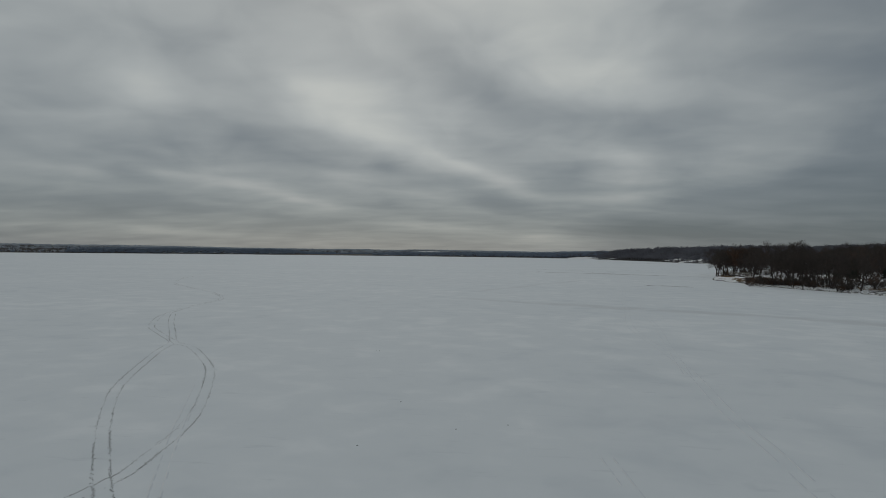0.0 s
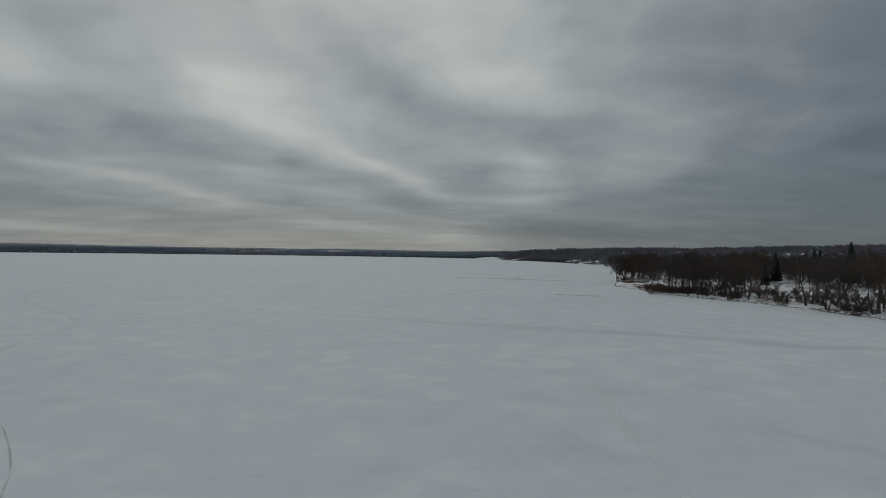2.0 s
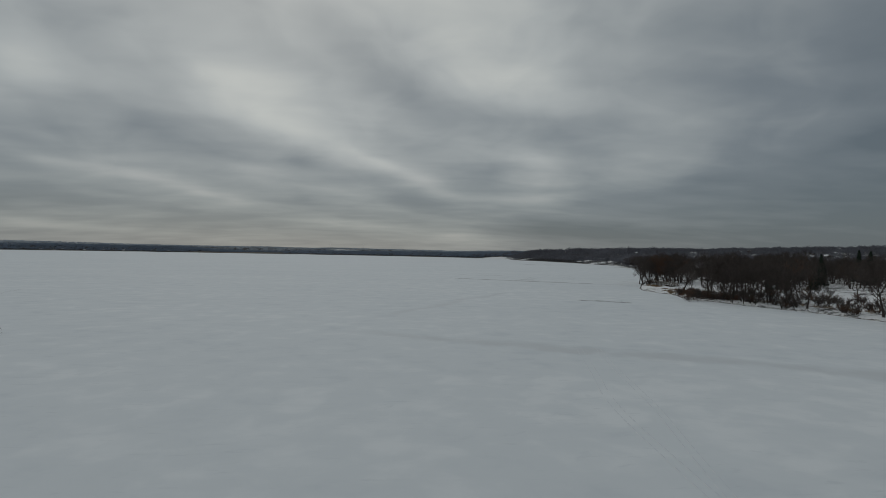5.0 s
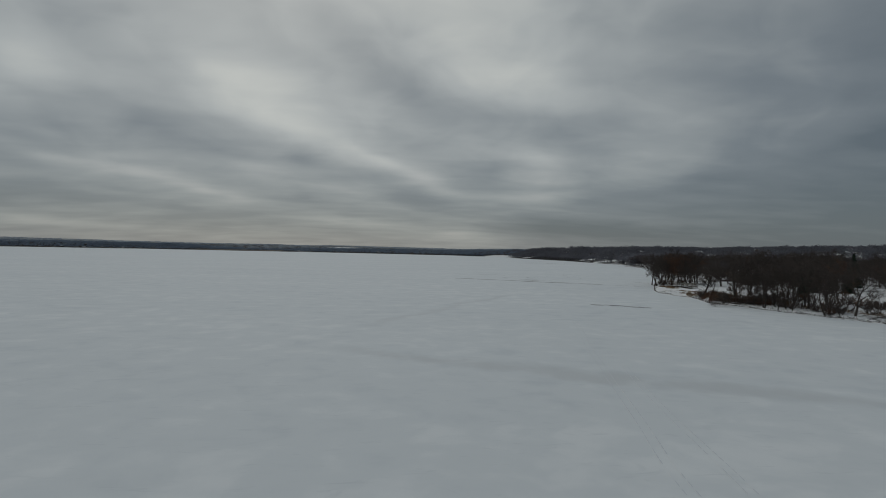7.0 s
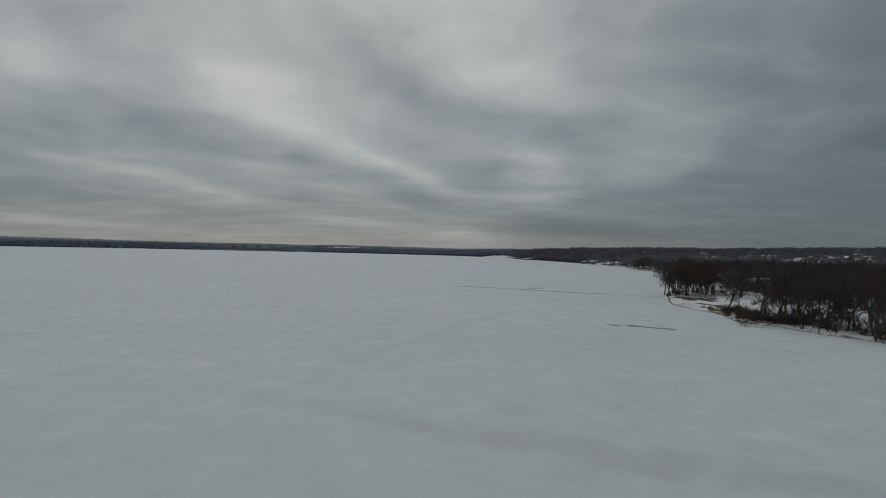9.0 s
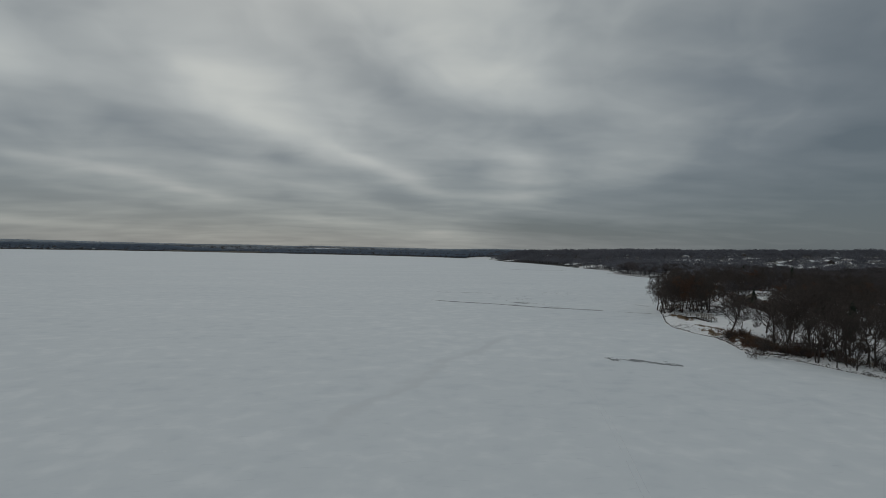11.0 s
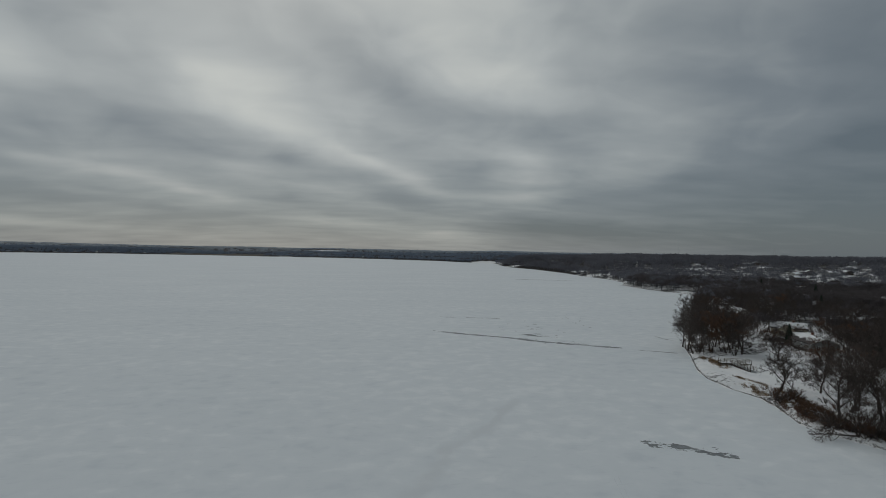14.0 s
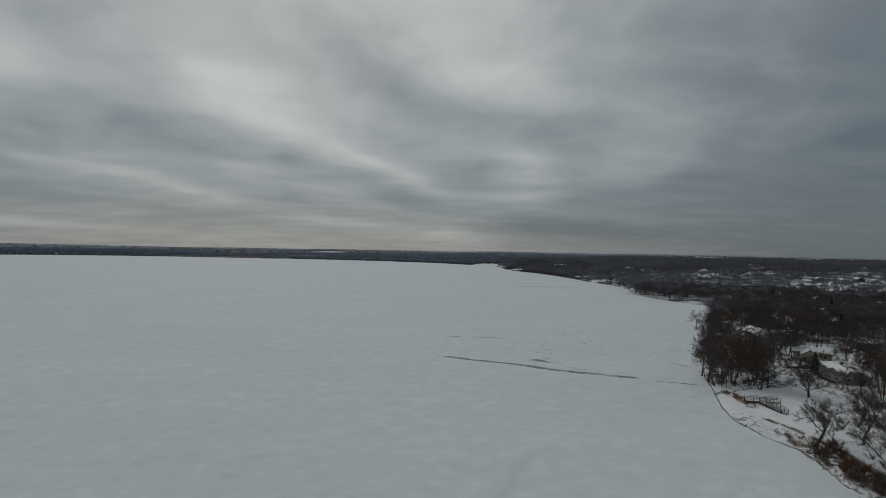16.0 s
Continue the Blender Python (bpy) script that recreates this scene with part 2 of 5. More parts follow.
def clapboard(name, dark, light, pitch=0.2):
    m, g, b = material(name, 0.6, 0.3)
    p = place(g)
    _, _, z = g.split(p)
    saw = g.math("FRACT", g.math("DIVIDE", z, pitch))
    n = g.noise(p, 1.3, 5.0, 0.6)
    g.links.new(g.ramp(n, [(0.3, dark), (0.7, light)]), b.inputs["Base Color"])
    bumped(g, b, saw, 0.6, 0.03)
    return m


def glassy():
    m, g, b = material("window_glass", 0.06, 0.6)
    b.inputs["Base Color"].default_value = (0.03, 0.035, 0.04, 1)
    return m


MAT_ICE, MAT_LAND = snow_ice(), snow_land()
MAT_ROOF_SNOW = mottled("roof_snow", (0.70, 0.72, 0.74), (0.82, 0.83, 0.84), 0.8, 0.8, 0.2, 0.4, 0.05)
MAT_BARE_ICE = mottled("bare_lake_ice", (0.125, 0.138, 0.148), (0.285, 0.305, 0.320), 1.6, 0.75, 0.2, 0.1)
MAT_TRACK = mottled("tyre_slush", (0.10, 0.107, 0.114), (0.36, 0.378, 0.392), 2.0, 0.6, 0.3, 0.3)
MAT_PACKED = mottled("packed_snow", (0.585, 0.628, 0.670), (0.650, 0.690, 0.735), 1.5, 0.6, 0.3, 0.3)
MAT_RIDGE = mottled("drifted_snow", (0.72, 0.745, 0.765), (0.80, 0.815, 0.83), 1.5, 0.8, 0.2, 0.3)
MAT_BARK = mottled("grey_brown_bark", (0.044, 0.037, 0.034), (0.118, 0.100, 0.090), 4.0, 0.9, 0.03, 0.6, 0.03, 0.10)
MAT_BARK_PALE = mottled("pale_grey_bark", (0.07, 0.062, 0.055), (0.18, 0.155, 0.135), 4.0, 0.9, 0.03, 0.6, 0.03, 0.10)
MAT_TWIG = mottled("bare_twigs", (0.060, 0.050, 0.047), (0.140, 0.118, 0.108), 1.2, 0.9, 0.0, 0.0, 0.01, 0.30)
MAT_TWIG_RED = mottled("reddish_brown_twigs", (0.085, 0.052, 0.038), (0.200, 0.125, 0.090), 1.2, 0.9, 0.0, 0.0, 0.01, 0.30)
# distance haze is mixed into this twig colour: lighter and bluer than near twigs
MAT_TWIG_FAR = mottled("far_twigs_haze_tint", (0.125, 0.130, 0.152), (0.225, 0.228, 0.258), 0.02, 0.95, 0.0, 0.0, 0.01, 0.22, 0.5)
MAT_TWIG_HILL = mottled("hillside_twigs", (0.072, 0.066, 0.069), (0.150, 0.136, 0.138), 0.05, 0.95, 0.0, 0.0, 0.01, 0.30, 0.5)
# aerial haze painted as base colour, paler for the horizon woods
MAT_TWIG_DISTANT = mottled("distant_woods_haze_tint", (0.190, 0.238, 0.312), (0.245, 0.300, 0.380), 0.02, 0.95, 0.0, 0.0, 0.01, 0.18, 0.5)
MAT_TWIG_RIM = mottled("horizon_woods_haze_tint", (0.41, 0.465, 0.53), (0.48, 0.535, 0.60), 0.02, 0.95, 0.0, 0.0, 0.01, 0.18, 0.5)
MAT_NEEDLE = mottled("spruce_needles", (0.012, 0.020, 0.014), (0.040, 0.058, 0.040), 1.5, 0.8, 0.2, 0.0, 0.01, 0.4)
MAT_REED = mottled("dry_reed", (0.14, 0.095, 0.06), (0.34, 0.25, 0.165), 1.5, 0.9, 0.1, 0.0, 0.01, 0.5)
MAT_MARSH = mottled("pale_marsh_reed", (0.30, 0.265, 0.225), (0.44, 0.40, 0.35), 0.05, 0.9, 0.1, 0.0, 0.01, 0.4)
MAT_STONE = mottled("shore_stone", (0.06, 0.055, 0.05), (0.26, 0.245, 0.23), 2.5, 0.9, 0.2, 0.5, 0.03, 0.5)
MAT_WOOD = mottled("weathered_timber", (0.19, 0.175, 0.155), (0.36, 0.34, 0.31), 5.0, 0.85, 0.2, 0.3)
MAT_DARKWOOD = mottled("dark_stained_timber", (0.035, 0.026, 0.022), (0.09, 0.07, 0.06), 5.0, 0.85, 0.2, 0.3)
MAT_YELLOW = clapboard("pale_yellow_siding", (0.33, 0.295, 0.22), (0.43, 0.39, 0.30))
MAT_GREYSIDE = clapboard("pale_grey_siding", (0.20, 0.21, 0.215), (0.29, 0.30, 0.30))
MAT_WHITESIDE = clapboard("off_white_siding", (0.40, 0.395, 0.37), (0.52, 0.51, 0.48))
MAT_BROWNSIDE = clapboard("dark_brown_siding", (0.06, 0.045, 0.035), (0.11, 0.085, 0.07))
MAT_SHINGLE = mottled("dark_shingles", (0.045, 0.042, 0.042), (0.11, 0.10, 0.098), 6.0, 0.95, 0.1, 0.5)
MAT_BRICK = mottled("red_brown_brick", (0.13, 0.06, 0.045), (0.24, 0.12, 0.09), 6.0, 0.9, 0.2, 0.4)
MAT_TRIM = mottled("white_trim", (0.66, 0.66, 0.65), (0.78, 0.78, 0.77), 3.0, 0.5, 0.4, 0.1)
MAT_GLASS = glassy()
MAT_RUBBER = mottled("black_rubber", (0.015, 0.015, 0.016), (0.035, 0.035, 0.036), 5.0, 0.7, 0.3, 0.2)
MAT_STEEL = mottled("galvanised_steel", (0.30, 0.31, 0.32), (0.45, 0.46, 0.47), 5.0, 0.5, 0.5, 0.1)

# ---- ice and land ----
class Shape:
    """Collects vertices and faces of one mesh."""

    def __init__(self):
        self.v, self.f = [], []

    def tube(self, path, radii, sides=5, cap=True):
        """A tapered tube along a list of Vectors; a last radius of 0 closes to a point."""
        base = len(self.v)
        n = len(path)
        first = (path[1] - path[0]).normalized()
        side = first.orthogonal().normalized()
        for i, (p, r) in enumerate(zip(path, radii)):
            d = (path[min(i + 1, n - 1)] - path[max(i - 1, 0)]).normalized()
            side = (side - d * side.dot(d))
            side = side.normalized() if side.length > 1e-6 else d.orthogonal().normalized()
            other = d.cross(side)
            if i == n - 1 and r == 0:
                self.v.append(tuple(p))
                break
            for k in range(sides):
                a = 2 * math.pi * k / sides
                self.v.append(tuple(p + side * (r * math.cos(a)) + other * (r * math.sin(a))))
        for i in range(n - 1):
            a, b = base + i * sides, base + (i + 1) * sides
            for k in range(sides):
                k2 = (k + 1) % sides
                if i == n - 2 and radii[-1] == 0:
                    self.f.append((a + k, a + k2, b))
                else:
                    self.f.append((a + k, a + k2, b + k2, b + k))
        if cap and radii[-1] > 0:
            self.f.append(tuple(base + (n - 1) * sides + k for k in range(sides)))
        return self

    def sliver(self, p, end, r, rng):
        """A hair-thin twig: one narrow wedge from p to its tip."""
        b = len(self.v)
        side = (end - p).cross(Vector((rng.uniform(-1, 1), rng.uniform(-1, 1), rng.uniform(-1, 1))))
        side = side.normalized() * r if side.length > 1e-6 else Vector((r, 0, 0))
        self.v += [tuple(p - side), tuple(p + side), tuple(end)]
        self.f.append((b, b + 1, b + 2))
        return self

    def box(self, x0, y0, z0, x1, y1, z1):
        b = len(self.v)
        self.v += [(x0, y0, z0), (x1, y0, z0), (x1, y1, z0), (x0, y1, z0), (x0, y0, z1), (x1, y0, z1), (x1, y1, z1), (x0, y1, z1)]
        self.f += [tuple(b + i for i in q) for q in ((3, 2, 1, 0), (4, 5, 6, 7), (0, 1, 5, 4), (1, 2, 6, 5), (2, 3, 7, 6), (3, 0, 4, 7))]
        return self

    def prism(self, outline, y0, y1):
        """An outline of (x, z) pushed along y."""
        b, n = len(self.v), len(outline)
        self.v += [(x, y0, z) for x, z in outline] + [(x, y1, z) for x, z in outline]
        self.f.append(tuple(b + i for i in range(n)))
        self.f.append(tuple(b + n + i for i in reversed(range(n))))
        for i in range(n):
            j = (i + 1) % n
            self.f.append((b + i, b + n + i, b + n + j, b + j))
        return self

    def mesh(self, name, mat, smooth=False):
        me = bpy.data.meshes.new(name)
        me.from_pydata(self.v, [], self.f)
        if smooth:
            me.polygons.foreach_set("use_smooth", [True] * len(me.polygons))
        me.materials.append(mat)
        me.update()
        return me


def part(name, shape, mat, parent, label="", smooth=False, at=None):
    ob = new(name, shape.mesh(name, mat, smooth) if isinstance(shape, Shape) else shape)
    ob.parent = parent
    if at is not None:
        ob.matrix_basis = at
    return tagged(ob, label)


def thing(name, m, label, category, group="", kind=""):
    ob = new(name)
    ob.empty_display_size = 0.5
    ob.matrix_basis = m
    return tagged(ob, label, category, group, kind)


def lone(name, shape, mat, label, category, group="", kind="", smooth=False, at=None):
    ob = new(name, shape.mesh(name, mat, smooth) if isinstance(shape, Shape) else shape)
    if at is not None:
        ob.matrix_basis = at
    return tagged(ob, label, category, group, kind)


# the lake's edge, from the near shore round the far one
SHORE = [
    (150, -4000), (150, -700), (128, -320), (118, -140), (111, -60), (104, -10), (101.5, 15), (100.5, 30), (100.3, 43), (99.5, 56), (97, 66),
    (93, 78), (91, 87), (87.5, 95.5), (86.8, 101), (89, 107), (91.2, 113), (92.2, 119.5), (90.4, 128), (91.3, 138), (94.8, 148),
    (99.4, 157), (105.2, 168), (108, 174), (113, 184), (124, 202), (141, 228), (161, 258), (183, 292), (212, 334), (243, 374), (270, 407), (262, 432), (256, 470), (256, 515), (263, 548),
    (284, 585), (300, 665), (298, 730), (308, 885), (303, 1036), (284, 1170), (300, 1330), (318, 1500), (262, 1630), (186, 1816), (29, 2014), (-209, 2230)]
SHORE += [(-605, 2410), (-800, 2500), (-1055, 2610), (-1470, 2670), (-1776, 2600), (-2300, 2450), (-3000, 2200), (-4200, 1500), (-4700, 0), (-4300, -2500), (-2000, -4000)]


def shore_gap(x, y):
    """Metres inland from the shore (below 0 on the lake), for arrays."""
    x, y = np.asarray(x, float), np.asarray(y, float)
    best = np.full(x.shape, 1e9)
    inside = np.zeros(x.shape, bool)
    pts = SHORE
    for (ax, ay), (bx, by) in zip(pts, pts[1:] + pts[:1]):
        dx, dy = bx - ax, by - ay
        t = np.clip(((x - ax) * dx + (y - ay) * dy) / (dx * dx + dy * dy), 0, 1)
        best = np.minimum(best, np.hypot(x - ax - t * dx, y - ay - t * dy))
        cross = (ay > y) != (by > y)
        if by != ay:
            inside ^= cross & (x < (bx - ax) * (y - ay) / (by - ay) + ax)
    return np.where(inside, -best, best)


def ease(v, lo, hi):
    t = np.clip((v - lo) / (hi - lo), 0, 1)
    return t * t * (3 - 2 * t)


def waves(x, y, size):
    return (np.sin(x / size + 1.3) * np.sin(y / size * 0.83 + 0.4) + 0.6 * np.sin(x / size * 1.9 - y / size * 1.3) + 0.35 * np.sin(y / size * 3.1 + x / size * 2.3)) / 1.95


def land_height(x, y):
    x, y = np.asarray(x, float), np.asarray(y, float)
    d = shore_gap(x, y) + 0.7 * waves(x, y, 2.6) + 0.5 * waves(y, x, 1.1)
    r, az = np.hypot(x, y), np.degrees(np.arctan2(x, y))
    east = ease(az, 5, 14)
    z = 0.75 * ease(d, -0.3, 2.2) + 0.9 * ease(d, 2, 16) + 0.10 * waves(x, y, 3.0) * ease(d, 1, 5) + 1.3 * ease(d, 16, 75) + 0.25 * waves(x, y, 14) * ease(d, 5, 30)
    low = 1 - 0.75 * ease(az, 24, 36)
    z = z + east * (8 * ease(d, 110, 420) + 6.5 * low * ease(d, 330, 620) + 3 * low * waves(x, y, 130) * ease(d, 150, 400))
    # the steep wooded bluffs further up the shore
    z = z + east * 14 * ease(d, 4, 90) * ease(r, 560, 900) * (1 - ease(r, 1500, 1900))
    # the wooded rise on the far shore and the marsh beside it
    z = z + 20 * ease(d, 5, 160) * (1 - ease(d, 300, 800)) * (1 - ease(x, -1230, -1040)) * ease(y, 1500, 2200)
    z = z + 7 * ease(d, 60, 300) * (1 - east) * ease(x, -750, -500)
    # high ground along the horizon
    rim = np.interp(az, [-60, -36, -20, -4, 12, 26, 36, 60], [46, 46, 37, 28, 17, 6, -6, -8])
    z = z + rim * ease(r, 3000, 4500) * ease(d, 200, 700) + 4 * waves(x, y, 320) * ease(r, 2300, 3600) * ease(d, 50, 400)
    for hx, hy, amp in ((2150, 3250, 21), (2900, 2900, 17), (800, 3300, 9), (-300, 3600, 8)):
        z = z + amp * np.exp(-(((x - hx) * hx + (y - hy) * hy) / math.hypot(hx, hy) / 260 - 0.6) ** 2 - (((x - hx) * hy - (y - hy) * hx) / math.hypot(hx, hy) / 600) ** 2)
    return np.where(d < -0.3, np.maximum(-0.9, 0.35 * (d + 0.3)), z)


NEAR_X, NEAR_Y, NEAR_STEP = (80, 260), (-20, 300), 0.5
near_z = land_height(*np.meshgrid(np.arange(NEAR_X[0], NEAR_X[1], NEAR_STEP), np.arange(NEAR_Y[0], NEAR_Y[1], NEAR_STEP))).tolist()
near_d = shore_gap(*np.meshgrid(np.arange(NEAR_X[0], NEAR_X[1], NEAR_STEP), np.arange(NEAR_Y[0], NEAR_Y[1], NEAR_STEP))).tolist()


def ground_z(x, y, table=near_z, exact=land_height):
    """The land's height; close to the path it is read from a table."""
    u, v = (x - NEAR_X[0]) / NEAR_STEP, (y - NEAR_Y[0]) / NEAR_STEP
    i, j = int(u), int(v)
    if u < 0 or v < 0 or j >= len(table) - 1 or i >= len(table[0]) - 1:
        return float(exact(np.array([x]), np.array([y]))[0])
    u, v = u - i, v - j
    return (table[j][i] * (1 - u) + table[j][i + 1] * u) * (1 - v) + (table[j + 1][i] * (1 - u) + table[j + 1][i + 1] * u) * v


def inland(x, y):
    return ground_z(x, y, near_d, shore_gap)


def grow(a, b, first, factor, most):
    out, step = [a], first
    while out[-1] < b:
        out.append(out[-1] + step)
        step = min(step * factor, most)
    return out


def make_land():
    xs = list(np.arange(-4850, 60, 60.0)) + list(np.arange(60, 84, 6.0)) + list(np.arange(84, 180, 1.0)) + grow(180, 4850, 1.2, 1.05, 70)
    ys = [-v for v in reversed(grow(60, 4850, 4, 1.15, 400))] + list(np.arange(-56, 20, 4.0)) + list(np.arange(20, 235, 1.0)) + grow(235, 4850, 1.2, 1.03, 45)
    X, Y = np.meshgrid(np.array(xs), np.array(ys))
    Z = land_height(X, Y)
    nx, ny = len(xs), len(ys)
    idx = np.arange(nx * ny).reshape(ny, nx)
    quad = np.stack([idx[:-1, :-1], idx[:-1, 1:], idx[1:, 1:], idx[1:, :-1]], -1).reshape(-1, 4)
    zf = Z.ravel()
    quad = quad[(zf[quad] > -0.85).any(1)]
    used = np.unique(quad)
    renum = np.zeros(nx * ny, int)
    renum[used] = np.arange(len(used))
    co = np.stack([X.ravel(), Y.ravel(), zf], 1)[used]
    me = fast_mesh("land", co, renum[quad], MAT_LAND, True)
    me.attributes.new("wooded", "FLOAT", "POINT").data.foreach_set("value", wooded(co[:, 0], co[:, 1]).astype(np.float32))
    ob = lone("land", me, None, "snow-covered wooded shore with dead leaves showing through", "ground", kind="structure")
    return ob


def fast_mesh(name, co, faces, mat, smooth=False):
    me = bpy.data.meshes.new(name)
    n, k = faces.shape
    me.vertices.add(len(co))
    me.vertices.foreach_set("co", np.ascontiguousarray(co, np.float32).ravel())
    me.loops.add(n * k)
    me.loops.foreach_set("vertex_index", np.ascontiguousarray(faces, np.int32).ravel())
    me.polygons.add(n)
    me.polygons.foreach_set("loop_start", np.arange(0, n * k, k, dtype=np.int32))
    if smooth:
        me.polygons.foreach_set("use_smooth", np.ones(n, bool))
    me.update(calc_edges=True)
    me.materials.append(mat)
    return me


# where trees are kept away, for houses, open ground or the camera's view: x, y, radius
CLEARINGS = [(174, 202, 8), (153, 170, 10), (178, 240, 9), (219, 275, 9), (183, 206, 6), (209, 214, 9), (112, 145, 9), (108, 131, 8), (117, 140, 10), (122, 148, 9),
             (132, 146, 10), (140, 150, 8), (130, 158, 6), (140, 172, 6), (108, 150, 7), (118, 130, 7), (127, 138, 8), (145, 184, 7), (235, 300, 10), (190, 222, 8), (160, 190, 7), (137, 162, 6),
             # this row clears the camera's sight lines to the houses
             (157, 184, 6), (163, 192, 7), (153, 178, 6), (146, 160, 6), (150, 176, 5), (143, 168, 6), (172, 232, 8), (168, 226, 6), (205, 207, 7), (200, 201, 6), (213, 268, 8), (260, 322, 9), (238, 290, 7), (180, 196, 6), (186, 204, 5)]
# open snowfields among the woods: centre, half-sizes, turn
FIELDS = [(470, 548, 30, 9, 0.2), (2100, 3200, 110, 90, -0.6), (2750, 2900, 180, 80, -0.8), (300, 1560, 34, 70, 0.35), (322, 1395, 14, 40, 0.1), (302, 1190, 14, 34, 0.1), (800, 3300, 90, 28, -0.2), (-420, 2900, 120, 40, -0.2), (330, 850, 8, 14, 0), (-420, 3600, 110, 80, 0)]
FAR_HOUSES = [
    (476, 551, 0.3), (498, 556, 1.0), (502, 531, 0.2), (526, 534, 1.2), (510, 492, 0.6), (444, 511, 0.1), (560, 560, 0.4), (536, 1087, 0.3), (580, 1143, 0.9), (640, 1164, 0.2), (771, 1322, 0.5), (262, 372, 1.1),
    (247, 341, 0.2), (276, 337, 0.6), (281, 318, 1.2), (259, 287, 0.3), (453, 706, 0.5), (534, 690, 1.0), (400, 620, 0.2), (360, 470, 0.8), (350, 400, 0.3), (420, 830, 0.4), (470, 950, 1.1), (390, 1150, 0.3), (600, 800, 0.1),
    (-1180, 2655, 0.2), (-1240, 2668, 0.9), (-1330, 2680, 0.1), (-1420, 2690, 0.7), (-1520, 2690, 0.3), (-1600, 2672, 1.0), (-1690, 2650, 0.2), (-1780, 2628, 0.5), (-480, 2385, 0.2), (-100, 2195, 0.6),
    (320, 300, 0.5), (380, 330, 1.2), (345, 250, 0.2), (620, 620, 0.7), (310, 610, 0.2), (326, 760, 0.4)]
# tree gaps shifted towards the camera, sized so it sees the far houses
FAR_VIEW_GAPS = [(x - 0.025 * x, y - 0.025 * y, 8 + 10 * (y > 650)) for x, y, _ in FAR_HOUSES]


def open_ground(x, y, margin=0.0):
    """Which of these places are lawns, yards, fields or gaps kept for the view."""
    bare = np.zeros(x.shape, bool)
    for fx, fy, fw, fh, ft in FIELDS:
        c, s = math.cos(ft), math.sin(ft)
        u, v = (x - fx) * c + (y - fy) * s, -(x - fx) * s + (y - fy) * c
        bare |= (np.abs(u) < fw) & (np.abs(v) < fh)
    for hx, hy, hr in FAR_VIEW_GAPS + CLEARINGS:
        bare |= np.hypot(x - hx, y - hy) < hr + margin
    return bare


def wooded(x, y):
    """How much leaf litter and brush covers the snow, 0 to 1."""
    d, r = shore_gap(x, y), np.hypot(x, y)
    # litter drops past 1700 m, so paler ground stands in for haze
    w = 0.30 + 0.35 * ease(r, 230, 330) + 0.8 * ease(r, 600, 1300) - 0.47 * ease(r, 1700, 2400)
    w = np.where((x > 141) & (y < 165) & (r < 300), 0.55, w)
    w = np.where((d < 24) & (r < 260) & (y < 118), 0.18, w)
    w = np.where((d < 8) & (r < 260) & (y < 118), 0.50, w)
    w = np.where((d < 24) & (r < 260) & (y > 160), 0.55, w)
    w = np.where((x > 94) & (x < 141) & (y > 119) & (y < 162) & (d > 6), 0.0, w)
    w = np.where((d > 24) & (d < 46) & (y < 120) & (r < 260), 0.05, w)
    return np.where(open_ground(x, y), 0.0, w)


ice = Shape()
ice.v = [(-4900, -4900, 0), (4900, -4900, 0), (4900, 4900, 0), (-4900, 4900, 0)]
ice.f = [(0, 1, 2, 3)]
lone("ground", ice, MAT_ICE, "frozen lake under a wind-packed crust of snow", "lake ice", kind="structure")
make_land()

# ---- trees ----
def unit(rng):
    a, z = rng.uniform(0, 2 * math.pi), rng.uniform(-1, 1)
    s = math.sqrt(1 - z * z)
    return Vector((s * math.cos(a), s * math.sin(a), z))


def bent(rng, start, way, length, steps, wander, lift=0.0):
    """A wandering path, and the ways along it."""
    pts, d = [start.copy()], way.normalized()
    for _ in range(steps):
        d = (d + unit(rng) * wander + Vector((0, 0, lift))).normalized()
        pts.append(pts[-1] + d * (length / steps))
    return pts


def along(path, t):
    f = t * (len(path) - 1)
    i = min(int(f), len(path) - 2)
    return path[i].lerp(path[i + 1], f - i), (path[i + 1] - path[i]).normalized()


